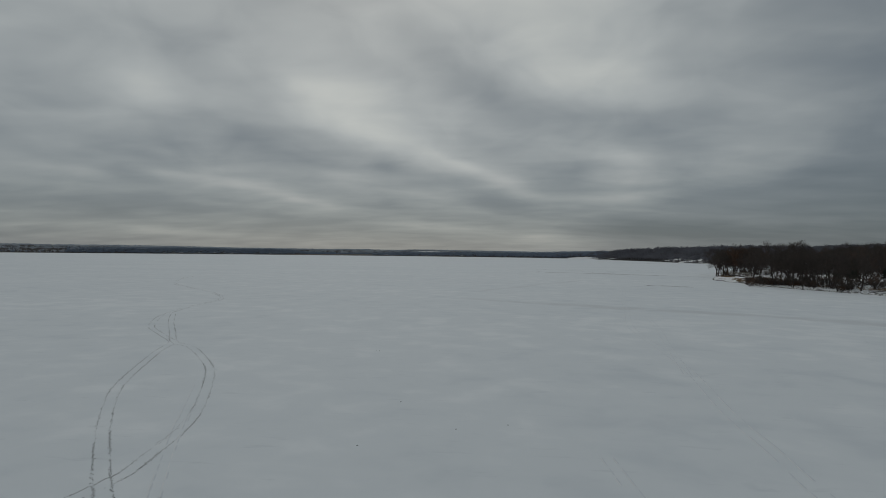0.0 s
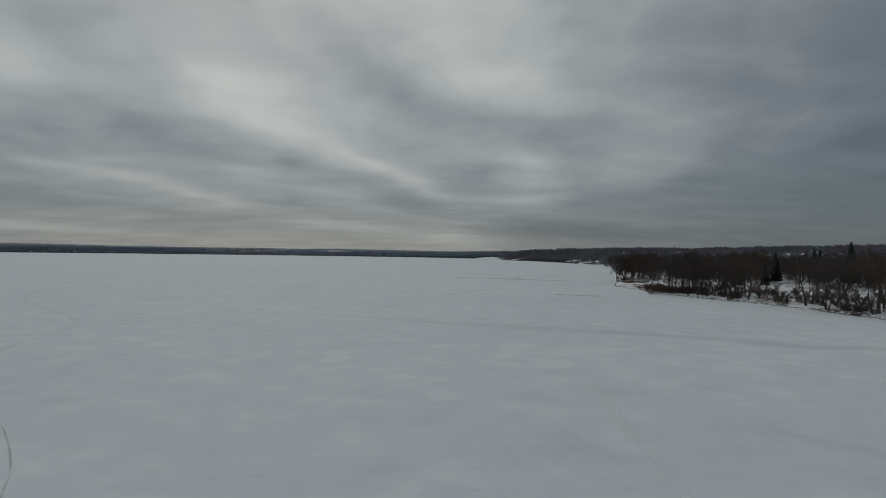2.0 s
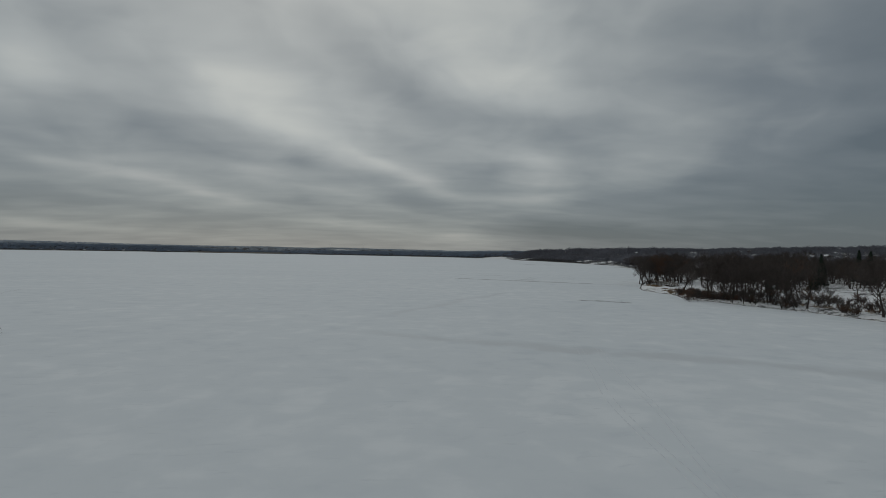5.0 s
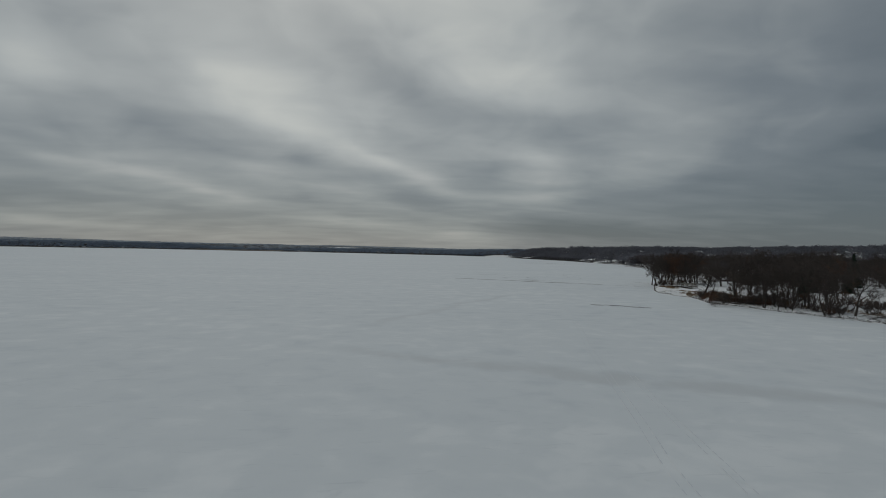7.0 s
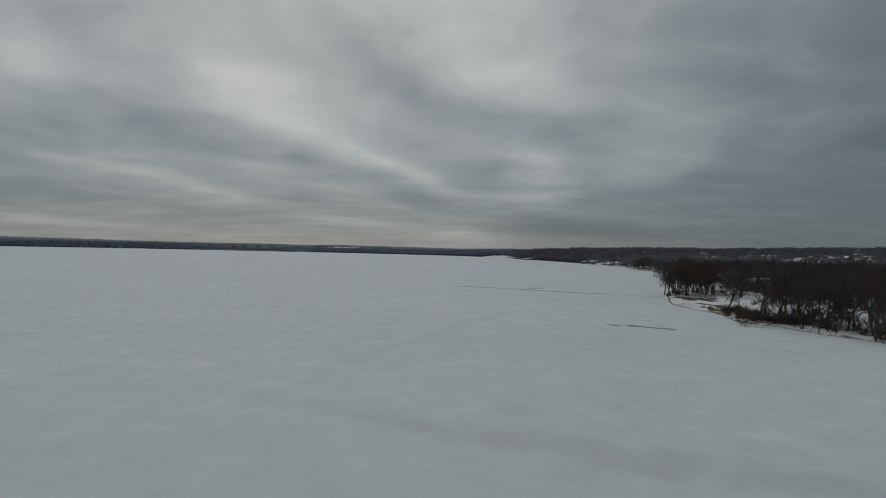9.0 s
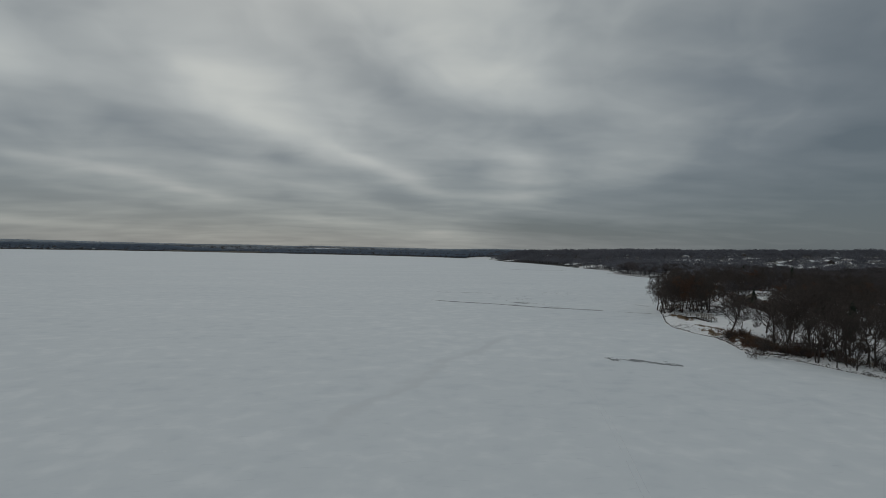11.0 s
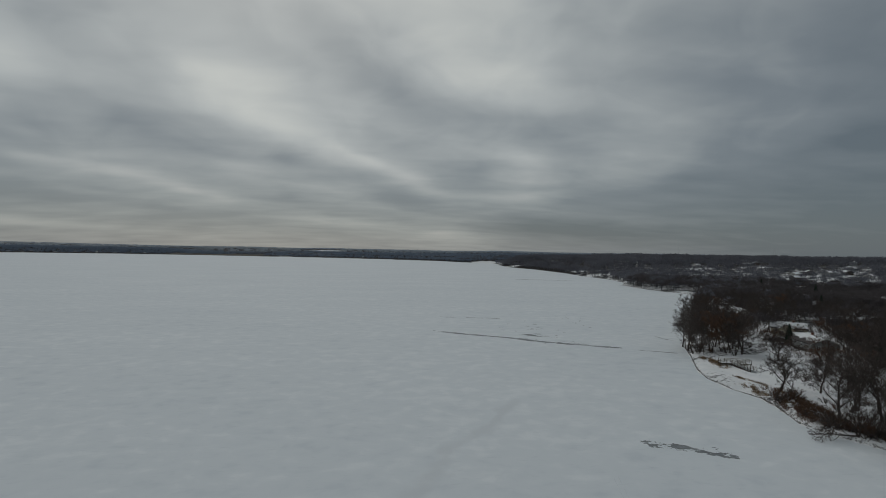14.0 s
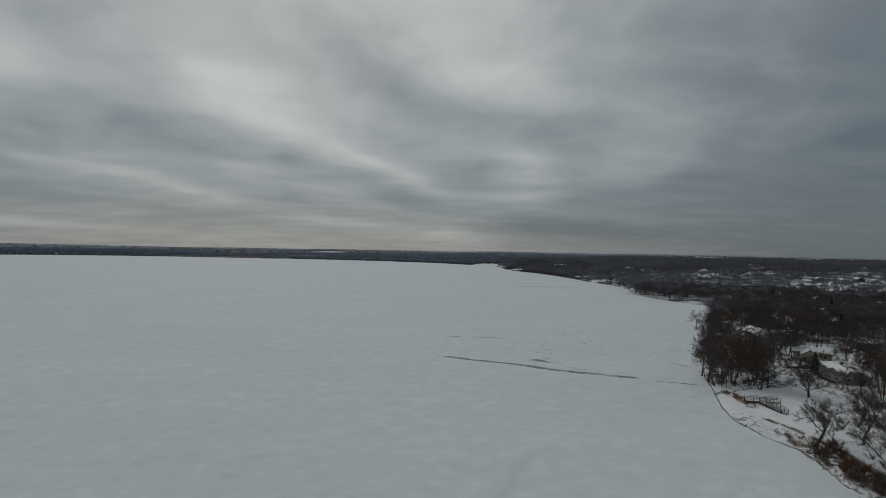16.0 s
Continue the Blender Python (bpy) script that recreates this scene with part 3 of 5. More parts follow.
def bare_tree(seed, height, spread, stems=1, lean=(0, 0), clear=0.28, limbs=7, girth=0.2, fine=True, bend=0.16, rich=False):
    """Three shapes: trunk, limbs and twigs of a leafless tree at the origin."""
    rng = random.Random(seed)
    trunk, limb, twig = Shape(), Shape(), Shape()

    def fork(path, ln, r, level):
        """Side branches of a branch, down to the finest twigs."""
        n = ((6, 6, 6, 4) if rich else (6, 6, 5, 3) if fine else (5, 5, 5, 3))[level - 1]
        for k in range(n):
            u = 0.20 + 0.80 * (k + rng.uniform(0.1, 0.9)) / n
            p, d = along(path, min(u, 0.995))
            w = (d + unit(rng) * (0.90 if level < 3 else 0.85) + Vector((0, 0, 0.12))).normalized()
            cl = ln * rng.uniform(0.44, 0.68) * (1.2 - 0.45 * u)
            cr = r * (0.50 - 0.20 * u)
            if level <= 2:
                cp = bent(rng, p, w, cl, 3 if level == 1 else 1, 0.26, 0.05)
                cr = max(cr, 0.022)
                limb.tube(cp, [cr, cr * 0.75, cr * 0.5, cr * 0.3] if level == 1 else [cr, cr * 0.35], 4 if level == 1 else 3, False)
                fork(cp, cl, cr, level + 1)
            else:
                end = p + w * cl
                tr = 0.020 if level == 3 else 0.015
                if rich:
                    twig.tube([p, end], [tr, 0], 3, False)
                else:
                    twig.sliver(p, end, tr * 1.6, rng)
                if level == 3:
                    fork([p, end], cl * 1.15, tr, 4)

    for s in range(stems):
        out = Vector((math.cos(s * 2.4 + seed), math.sin(s * 2.4 + seed), 0)) * (0.0 if stems == 1 else rng.uniform(0.2, 0.45))
        way = Vector((lean[0], lean[1], 1)) + out
        h = height * (rng.uniform(0.58, 0.68) if stems == 1 else rng.uniform(0.5, 0.68))
        g0 = girth if stems == 1 else girth * 0.62
        stem = bent(rng, out * 0.6 + Vector((0, 0, -0.3)), way, h, 8, bend, 0.05)
        trunk.tube(stem, [g0 * 1.45] + [g0 * (1 - 0.095 * i) for i in range(1, 9)], 7)
        n = max(3, round(limbs / (stems ** 0.75)))
        for k in range(n):
            t = clear + (1 - clear) * (k + rng.uniform(0, 0.7)) / n
            p, d = along(stem, min(t, 0.99))
            a = k * 2.4 + rng.uniform(-0.5, 0.5) + seed
            lift = rng.uniform(0.35, 0.75) + 1.1 * t * t
            ln = spread * rng.uniform(0.85, 1.15) * (1.05 - 0.25 * t)
            path = bent(rng, p, Vector((math.cos(a), math.sin(a), lift)), ln, 5, 0.27, 0.06)
            r0 = g0 * (0.55 - 0.25 * t)
            limb.tube(path, [r0, r0 * 0.82, r0 * 0.62, r0 * 0.44, r0 * 0.28, r0 * 0.14], 5)
            fork(path, ln, r0 * 0.8, 1)
    grown = height / max(v[2] for v in twig.v)
    for shape in (trunk, limb, twig):
        shape.v = [(x, y, z * grown) for x, y, z in shape.v]
    return trunk, limb, twig


def bush(seed, height, width, stems=16, shoots=12):
    rng = random.Random(seed)
    stem, twig = Shape(), Shape()
    for k in range(stems):
        a = rng.uniform(0, 2 * math.pi)
        way = Vector((math.cos(a) * width / height * rng.uniform(0.15, 0.8), math.sin(a) * width / height * rng.uniform(0.15, 0.8), 1))
        path = bent(rng, Vector((math.cos(a) * 0.2, math.sin(a) * 0.2, -0.1)), way, height * rng.uniform(0.6, 1.05), 4, 0.2, 0)
        stem.tube(path, [0.035, 0.03, 0.024, 0.018, 0.010], 3, False)
        for j in range(shoots):
            q, d = along(path, rng.uniform(0.25, 0.98))
            w = (d + unit(rng) * 0.8).normalized()
            ln = height * rng.uniform(0.15, 0.34)
            twig.tube([q, q + w * ln], [0.018, 0], 3, False)
            for _ in range(2):
                s = q + w * ln * rng.uniform(0.2, 0.7)
                twig.tube([s, s + (w + unit(rng) * 0.8).normalized() * ln * 0.6], [0.013, 0], 3, False)
    return stem, twig


def spruce(seed, height, width):
    rng = random.Random(seed)
    trunk, needle = Shape(), Shape()
    trunk.tube([Vector((0, 0, -0.3)), Vector((0, 0, height * 0.5)), Vector((0, 0, height))], [0.2, 0.12, 0], 7)
    rings = int(height * 3.2)
    for k in range(rings):
        t = 0.07 + 0.91 * k / rings
        r = width * 0.5 * (1 - t) ** 0.85 * rng.uniform(0.85, 1.12) + 0.12
        m = max(6, int(17 * (1 - t * 0.6)))
        for j in range(m):
            a = 2 * math.pi * (j + rng.random() * 0.8) / m
            rr = r * rng.uniform(0.7, 1.12)
            d = Vector((math.cos(a), math.sin(a), 0))
            p = Vector((0, 0, height * t))
            mid = p + d * rr * 0.55 + Vector((0, 0, -0.10 * rr))
            end = p + d * rr + Vector((0, 0, -0.22 * rr + rng.uniform(-0.05, 0.12)))
            needle.tube([p, mid, end], [0.12, 0.20, 0], 4, False)
            for _ in range(5):
                s = p.lerp(end, rng.uniform(0.3, 0.95))
                e = s + (d + unit(rng) * 0.75).normalized() * rr * 0.34 + Vector((0, 0, -0.08))
                needle.tube([s, e], [0.10, 0], 3, False)
    return trunk, needle


def triangles(shape):
    tri = []
    for f in shape.f:
        for i in range(1, len(f) - 1):
            tri.append((f[0], f[i], f[i + 1]))
    return np.array(shape.v), np.array(tri)


def small_tree(seed, limbs, sprays, thick, reach=1.0):
    """A light leafless tree about 1 unit high: trunk, limbs and a rounded crown of many thin sprays of twigs."""
    rng = random.Random(seed)
    s = Shape()
    stem = bent(rng, Vector((0, 0, -0.03)), Vector((0, 0, 1)), 0.74, 3, 0.08)
    s.tube([stem[0], stem[3]], [0.013 * min(thick, 1.6), 0.004], 3, False)
    bough = []
    for k in range(limbs):
        p, _ = along(stem, 0.28 + 0.70 * k / limbs)
        a = k * 2.4 + rng.uniform(-0.6, 0.6)
        w = Vector((math.cos(a), math.sin(a), rng.uniform(0.5, 1.2))).normalized()
        e = p + w * rng.uniform(0.22, 0.36)
        bough.append((p, e))
        s.tube([p, e], [0.0065 * thick, 0], 3, False)
    lobes = [Vector((rng.uniform(-0.12, 0.12), rng.uniform(-0.12, 0.12), rng.uniform(0.52, 0.66))) for _ in range(3)]
    for k in range(sprays):
        p, e = bough[k % limbs]
        q = p.lerp(e, rng.uniform(0.25, 1.0))
        u = unit(rng)
        u.z = abs(u.z) * 1.1 - 0.25
        tip = lobes[k % 3] + Vector((u.x * 0.30 * reach, u.y * 0.30 * reach, u.z * 0.36)) * rng.uniform(0.75, 1.04)
        d = tip - q
        if d.length > 0.34:
            q = tip - d.normalized() * rng.uniform(0.16, 0.34)
        side = d.cross(unit(rng)).normalized() * (0.010 * thick * rng.uniform(0.6, 1.3))
        b = len(s.v)
        s.v += [tuple(q), tuple(tip + side), tuple(tip - side)] if k % 2 else [tuple(q + side), tuple(q - side), tuple(tip)]
        s.f.append((b, b + 1, b + 2))
    return triangles(s)


def wood(name, label, spots, variants, mat):
    """Many small trees joined: spots are (x, y, z, height, width factor)."""
    rng = random.Random(len(spots))
    cos, tris, off = [], [], 0
    for x, y, z, h, w in spots:
        v, t = variants[rng.randrange(len(variants))]
        a = rng.uniform(0, 2 * math.pi)
        c, s = math.cos(a) * h * w, math.sin(a) * h * w
        q = np.empty_like(v)
        q[:, 0] = x + v[:, 0] * c - v[:, 1] * s
        q[:, 1] = y + v[:, 0] * s + v[:, 1] * c
        q[:, 2] = z + v[:, 2] * h
        cos.append(q)
        tris.append(t + off)
        off += len(v)
    if not cos:
        return None
    return lone(name, fast_mesh(name, np.concatenate(cos), np.concatenate(tris), mat), None, label, "woodland", kind="stuff")


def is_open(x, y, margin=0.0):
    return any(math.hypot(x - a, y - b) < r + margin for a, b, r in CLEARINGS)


def tree_kind(label, shapes, bark, twigs):
    trunk, limb, twig = shapes
    return label, (trunk.mesh("trunk", bark, True), limb.mesh("limbs", bark), twig.mesh("twigs", twigs))


def plant_tree(kind, x, y, turn=0.0, size=1.0, group="bare shore trees", label="", wide=1.0):
    text, (trunk, limb, twig) = kind
    m = pose(x, y, max(ground_z(x, y), 0.0) - 0.05, 0, 0, turn) @ Matrix.Diagonal((size * wide, size * wide, size, 1))
    t = thing("bare_tree", m, label or text, "tree", group)
    part("trunk", trunk, None, t)
    part("branchwork", limb, None, t)
    part("crown", twig, None, t, "fine bare twigs")
    return t


TALL = [tree_kind("tall leafless hardwood with a spreading grey-brown crown", bare_tree(11 + i, 14.5, 6.0, limbs=7, girth=0.27, fine=i < 2), MAT_BARK, MAT_TWIG) for i in range(4)]
SLIM = [tree_kind("slender leafless young hardwood on the bank", bare_tree(31 + i, 11.5, 3.2, limbs=6, girth=0.12, clear=0.35, fine=False), MAT_BARK, MAT_TWIG) for i in range(3)]
FORKED = [tree_kind("leafless tree forking into several stems near the ground", bare_tree(51 + i, 13.0, 4.4, stems=3, limbs=9, girth=0.26, fine=False), MAT_BARK, MAT_TWIG) for i in range(3)]
ROUND = [tree_kind("broad round leafless tree with a reddish-brown haze of twigs", bare_tree(71 + i, 13.0, 5.6, limbs=8, girth=0.24, clear=0.22, fine=i < 1), MAT_BARK, MAT_TWIG_RED) for i in range(2)]
PALE = [tree_kind("pale-barked leafless tree with upswept limbs", bare_tree(91, 14.5, 5.4, limbs=7, girth=0.24, fine=False), MAT_BARK_PALE, MAT_TWIG)]
LIGHT = [tree_kind("leafless grey-brown tree standing among the houses", bare_tree(151 + i, 14.0, 5.6, limbs=7, girth=0.24, fine=False), MAT_BARK, MAT_TWIG) for i in range(4)]
CROOKED = tree_kind("crooked leafless oak leaning over the grassy bank", bare_tree(107, 10.5, 5.0, lean=(0.50, -0.25), limbs=7, girth=0.30, clear=0.5, bend=0.22, rich=True), MAT_BARK, MAT_TWIG)
DOME = tree_kind("low round-crowned leafless tree standing in the snowy lawn", bare_tree(114, 8.0, 5.2, limbs=9, girth=0.27, clear=0.4, bend=0.05, rich=True), MAT_BARK, MAT_TWIG)
LEANER = tree_kind("tall leafless cottonwood leaning out over the ice", bare_tree(127, 14.5, 5.6, lean=(-0.42, 0.10), limbs=8, girth=0.28, clear=0.3, rich=True), MAT_BARK, MAT_TWIG)
BOUGH = tree_kind("old leafless tree with a long bough bent out level", bare_tree(131, 12.0, 6.6, lean=(0.25, -0.1), limbs=6, girth=0.34, clear=0.35, bend=0.24, rich=True), MAT_BARK, MAT_TWIG)

for kind, x, y, turn, size, wide in (
        (CROOKED, 96.6, 119.0, 0, 1.06, 1.08), (SLIM[0], 98.6, 116.6, 40, 0.62, 1.4), (DOME, 124.0, 151.5, 0, 1.08, 1.38), (ROUND[0], 120.6, 131.0, 20, 0.72, 1.5),
        (TALL[0], 119.8, 162.3, 10, 1.0, 1.05), (LEANER, 107.2, 169.5, 0, 0.95, 1.0), (FORKED[1], 111, 172, 50, 1.0, 0.9), (ROUND[0], 113.5, 168.5, 0, 1.05, 0.9),
        (ROUND[1], 116, 174, 80, 1.1, 1.0), (TALL[1], 110.5, 178, 120, 1.05, 1.0), (TALL[2], 121, 178, 30, 1.1, 1.0), (ROUND[0], 125, 171, 200, 1.0, 0.9),
        (SLIM[1], 108.5, 165.5, 90, 0.7, 1.2), (FORKED[2], 116.5, 166, 150, 0.85, 0.9), (TALL[1], 93.6, 98.8, 0, 1.05, 1.15), (FORKED[0], 90.6, 91.6, 100, 0.75, 0.8),
        (FORKED[1], 92.6, 85.4, 10, 0.95, 0.9), (SLIM[2], 93.2, 81.4, 60, 1.0, 1.0), (SLIM[0], 94.4, 78.0, 0, 0.95, 1.0), (TALL[0], 104, 95.5, 230, 0.95, 1.0), (SLIM[1], 100.0, 94.6, 0, 1.05, 1.0),
        (FORKED[2], 103.2, 91.0, 0, 0.95, 1.0), (BOUGH, 113.1, 116.5, 70, 1.0, 1.0), (BOUGH, 100.5, 103.0, 300, 0.95, 1.0), (PALE[0], 115.0, 103.0, 0, 0.9, 1.0), (FORKED[2], 102.4, 103.4, 40, 0.9, 1.1), (TALL[0], 106.4, 117.0, 75, 0.85, 1.0),
        (ROUND[0], 117.8, 165.6, 130, 0.95, 1.1), (TALL[1], 123.2, 166.4, 200, 0.95, 1.1), (ROUND[1], 129.0, 176.0, 60, 0.95, 1.1), (TALL[0], 131.5, 184.0, 15, 0.95, 1.0), (FORKED[0], 116.0, 160.6, 200, 0.8, 1.1), (TALL[1], 137.5, 190.5, 90, 0.95, 1.0),
        (TALL[3], 99.3, 65.6, 40, 0.95, 1.0), (FORKED[0], 97.0, 71.0, 0, 0.95, 1.0), (FORKED[1], 101.8, 40.6, 80, 1.0, 1.0), (TALL[0], 102.6, 48, 10, 1.02, 1.0), (FORKED[2], 103, 29, 0, 1.05, 1.0),
        (PALE[0], 128, 51, 90, 1.05, 1.0), (TALL[2], 102.4, 35, 190, 0.95, 1.0), (TALL[1], 99.5, 79.0, 0, 0.92, 1.0), (TALL[3], 98.3, 84.5, 120, 0.9, 1.0), (ROUND[1], 112.0, 84.0, 0, 0.95, 1.0),
        (TALL[2], 112.5, 184.5, 0, 1.0, 1.0), (FORKED[0], 119, 189, 60, 1.1, 1.0), (ROUND[1], 126, 183, 10, 1.05, 1.0), (TALL[3], 125, 200, 0, 1.05, 1.0), (TALL[0], 133, 193, 90, 1.0, 1.0), (FORKED[1], 136, 214, 0, 1.1, 1.0),
        (LIGHT[0], 143, 226, 0, 1.05, 1.0), (LIGHT[1], 150, 238, 40, 1.1, 1.0), (LIGHT[2], 158, 250, 0, 1.05, 1.0), (LIGHT[3], 168, 262, 0, 1.1, 1.0), (LIGHT[0], 179, 282, 80, 1.1, 1.0), (LIGHT[2], 140, 202, 90, 1.0, 1.0),
        (TALL[1], 144, 139, 0, 0.95, 1.0), (LIGHT[0], 151, 146, 70, 0.95, 1.0), (TALL[3], 137, 120, 130, 0.95, 1.0), (LIGHT[3], 146, 127, 10, 1.0, 1.0), (ROUND[0], 156, 137, 0, 0.95, 1.0), (LIGHT[1], 163, 150, 0, 1.0, 1.0), (FORKED[2], 131, 109, 0, 0.95, 1.0),
        (LIGHT[2], 168, 160, 0, 1.05, 1.0), (BOUGH, 138, 132, 160, 1.0, 1.0), (FORKED[1], 142, 146, 0, 0.9, 1.0), (LIGHT[0], 172, 172, 200, 1.0, 1.0), (ROUND[1], 166, 181, 0, 0.75, 0.9), (LIGHT[3], 180, 186, 0, 1.05, 1.0), (LIGHT[1], 188, 196, 90, 1.0, 1.0), (ROUND[0], 163, 214, 0, 0.8, 0.9), (LIGHT[2], 156, 208, 0, 0.8, 0.9),
        (LIGHT[0], 194, 208, 0, 1.0, 1.0), (LIGHT[3], 176, 222, 0, 0.95, 1.0), (LIGHT[1], 168, 228, 100, 0.9, 1.0), (LIGHT[2], 189, 236, 0, 1.0, 1.0), (FORKED[0], 150, 198, 0, 0.6, 1.0),
        (ROUND[1], 143.5, 158.5, 0, 0.5, 1.2), (ROUND[0], 139.5, 176, 90, 0.55, 1.0), (ROUND[1], 162, 187, 30, 0.5, 1.1), (LIGHT[1], 137, 166.5, 0, 0.7, 1.0), (ROUND[0], 148, 183, 0, 0.4, 1.3), (FORKED[1], 161, 160, 0, 0.7, 1.2),
        (LIGHT[0], 141.5, 141, 0, 0.9, 1.0), (LIGHT[2], 147.5, 150.5, 60, 0.85, 1.0), (ROUND[1], 154, 152.5, 0, 0.9, 1.0), (LIGHT[3], 150, 136, 0, 0.95, 1.0), (TALL[2], 135.5, 127.5, 10, 0.9, 1.0), (FORKED[0], 145, 133, 30, 0.9, 1.0), (LIGHT[1], 158.5, 145, 0, 0.95, 1.0)):
    plant_tree(kind, x, y, turn, size, wide=wide)

rng = random.Random(5)
stand = []
tries = 0
while len(stand) < 118 and tries < 6000:
    tries += 1
    x, y = rng.uniform(92, 245), rng.uniform(12, 295)
    d = inland(x, y)
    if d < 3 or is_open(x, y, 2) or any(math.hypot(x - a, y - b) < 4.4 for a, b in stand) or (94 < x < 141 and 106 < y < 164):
        continue
    lawn = 24 < d < 46 and y < 120
    if lawn and rng.random() < 0.8:
        continue
    if d > 24 and rng.random() < 0.35:
        continue
    stand.append((x, y))
    pick = rng.random()
    if d > 24:
        kinds = LIGHT if pick < 0.62 else FORKED if pick < 0.8 else ROUND if pick < 0.95 else PALE
    else:
        kinds = TALL if pick < 0.14 else LIGHT if pick < 0.36 else SLIM if pick < 0.6 else FORKED if pick < 0.86 else ROUND if pick < 0.96 else PALE
    plant_tree(rng.choice(kinds), x, y, rng.uniform(0, 360), rng.uniform(0.78, 1.08), "bare shore trees" if d < 24 else "bare trees among the houses")

thicket = 0
while thicket < 34:
    x, y = rng.uniform(143, 215), rng.uniform(112, 182)
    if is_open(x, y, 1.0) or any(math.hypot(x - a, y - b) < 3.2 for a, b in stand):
        continue
    thicket += 1
    stand.append((x, y))
    plant_tree(rng.choice(LIGHT + FORKED), x, y, rng.uniform(0, 360), rng.uniform(0.75, 1.05), "bare trees among the houses")

thicket = 0
while thicket < 30:
    x, y = rng.uniform(176, 250), rng.uniform(205, 300)
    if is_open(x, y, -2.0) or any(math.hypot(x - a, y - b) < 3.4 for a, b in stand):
        continue
    thicket += 1
    stand.append((x, y))
    plant_tree(rng.choice(LIGHT), x, y, rng.uniform(0, 360), rng.uniform(0.75, 1.0), "bare trees among the houses")

SPRUCE = [(spruce(3, 9.0, 4.6)), (spruce(4, 12.0, 5.0))]
SPRUCE = [(a.mesh("trunk", MAT_BARK), b.mesh("needles", MAT_NEEDLE)) for a, b in SPRUCE]
for x, y, k, size in ((131.5, 115.5, 0, 1.0), (118.0, 103.5, 0, 0.75), (151.2, 179.1, 0, 0.86), (173.5, 107, 1, 1.45), (160, 130, 1, 1.1), (147, 139, 0, 1.25), (156, 152, 0, 0.9), (205, 160, 1, 1.3), (230, 250, 1, 1.0),
                      (141, 112, 0, 0.9), (182, 131, 1, 1.2), (212, 290, 0, 0.8), (262, 300, 1, 0.9), (300, 330, 1, 1.1), (330, 420, 1, 1.0)):
    t = thing("spruce_tree", pose(x, y, ground_z(x, y) - 0.05, 0, 0, x * 7) @ Matrix.Scale(size, 4), "dark green spruce with drooping boughs, standing in snow", "conifer", "dark spruces")
    part("trunk", SPRUCE[k][0], None, t)
    part("foliage", SPRUCE[k][1], None, t, "dense dark green needles")

BUSH = []
for i, (h, w, mat) in enumerate(((2.2, 2.4, MAT_TWIG_RED), (1.6, 2.2, MAT_TWIG), (2.8, 2.6, MAT_TWIG), (1.5, 2.6, MAT_TWIG_RED))):
    a, b = bush(200 + i, h, w)
    BUSH.append((a.mesh("stems", MAT_BARK), b.mesh("twigs", mat)))
count = 0
while count < 130:
    x, y = rng.uniform(88, 132), rng.uniform(15, 184)
    d = inland(x, y)
    near = 1.0 if d < 12 else 0.45
    if d < 1.5 or (124 < y < 160 and d > 3) or (110 < y < 124 and d > 11) or rng.random() > near or is_open(x, y):
        continue
    if 118 < y < 166 and rng.random() < 0.9:
        continue
    count += 1
    t = thing("shrub", pose(x, y, ground_z(x, y) - 0.03, 0, 0, rng.uniform(0, 360)) @ Matrix.Scale(rng.uniform(0.7, 1.2), 4), "leafless brown shrub tangled along the snowy bank", "shrub", "shoreline shrubs")
    k = rng.randrange(4)
    part("canework", BUSH[k][0], None, t)
    part("crown", BUSH[k][1], None, t)

for _ in range(85):
    y = rng.uniform(88, 119)
    x = rng.uniform(1.5, 8.0) + next(ax + (bx - ax) * (y - ay) / (by - ay) for (ax, ay), (bx, by) in zip(SHORE, SHORE[1:]) if ay <= y <= by)
    t = thing("shrub", pose(x, y, ground_z(x, y) - 0.03, 0, 0, rng.uniform(0, 360)) @ Matrix.Scale(rng.uniform(0.6, 1.1), 4), "leafless brown shrub tangled along the snowy bank", "shrub", "shoreline shrubs")
    k = rng.choice((0, 3, 0, 1))
    part("canework", BUSH[k][0], None, t)
    part("crown", BUSH[k][1], None, t)

yard = 0
while yard < 26:
    x, y = rng.uniform(138, 196), rng.uniform(152, 216)
    if any(math.hypot(x - a, y - b) < r for a, b, r in ((174, 201.5, 7.5), (151.5, 168, 8.5), (156.5, 177, 6.5), (181, 205.5, 4.5), (170.5, 163.5, 4))):
        continue
    yard += 1
    t = thing("shrub", pose(x, y, ground_z(x, y) - 0.03, 0, 0, rng.uniform(0, 360)) @ Matrix.Scale(rng.uniform(0.8, 1.4), 4), "leafless garden shrub in a snowy yard", "shrub", "garden shrubs")
    k = rng.randrange(4)
    part("canework", BUSH[k][0], None, t)
    part("crown", BUSH[k][1], None, t)

brush = []
for _ in range(110):
    y = rng.uniform(14, 98)
    x = rng.uniform(2, 22) + next(ax + (bx - ax) * (y - ay) / (by - ay) for (ax, ay), (bx, by) in zip(SHORE, SHORE[1:]) if ay <= y <= by)
    brush.append((x, y, ground_z(x, y) - 0.03, rng.uniform(1.4, 3.6), rng.uniform(0.9, 1.5)))
thin = []
for i in range(3):
    canes, tips = bush(220 + i, 1.0, 1.1, 9, 6)
    both = Shape()
    both.v, both.f = canes.v + tips.v, canes.f + [tuple(k + len(canes.v) for k in f) for f in tips.f]
    thin.append(triangles(both))
wood("undergrowth", "tangled leafless undergrowth below the shore trees", brush, thin, MAT_TWIG)

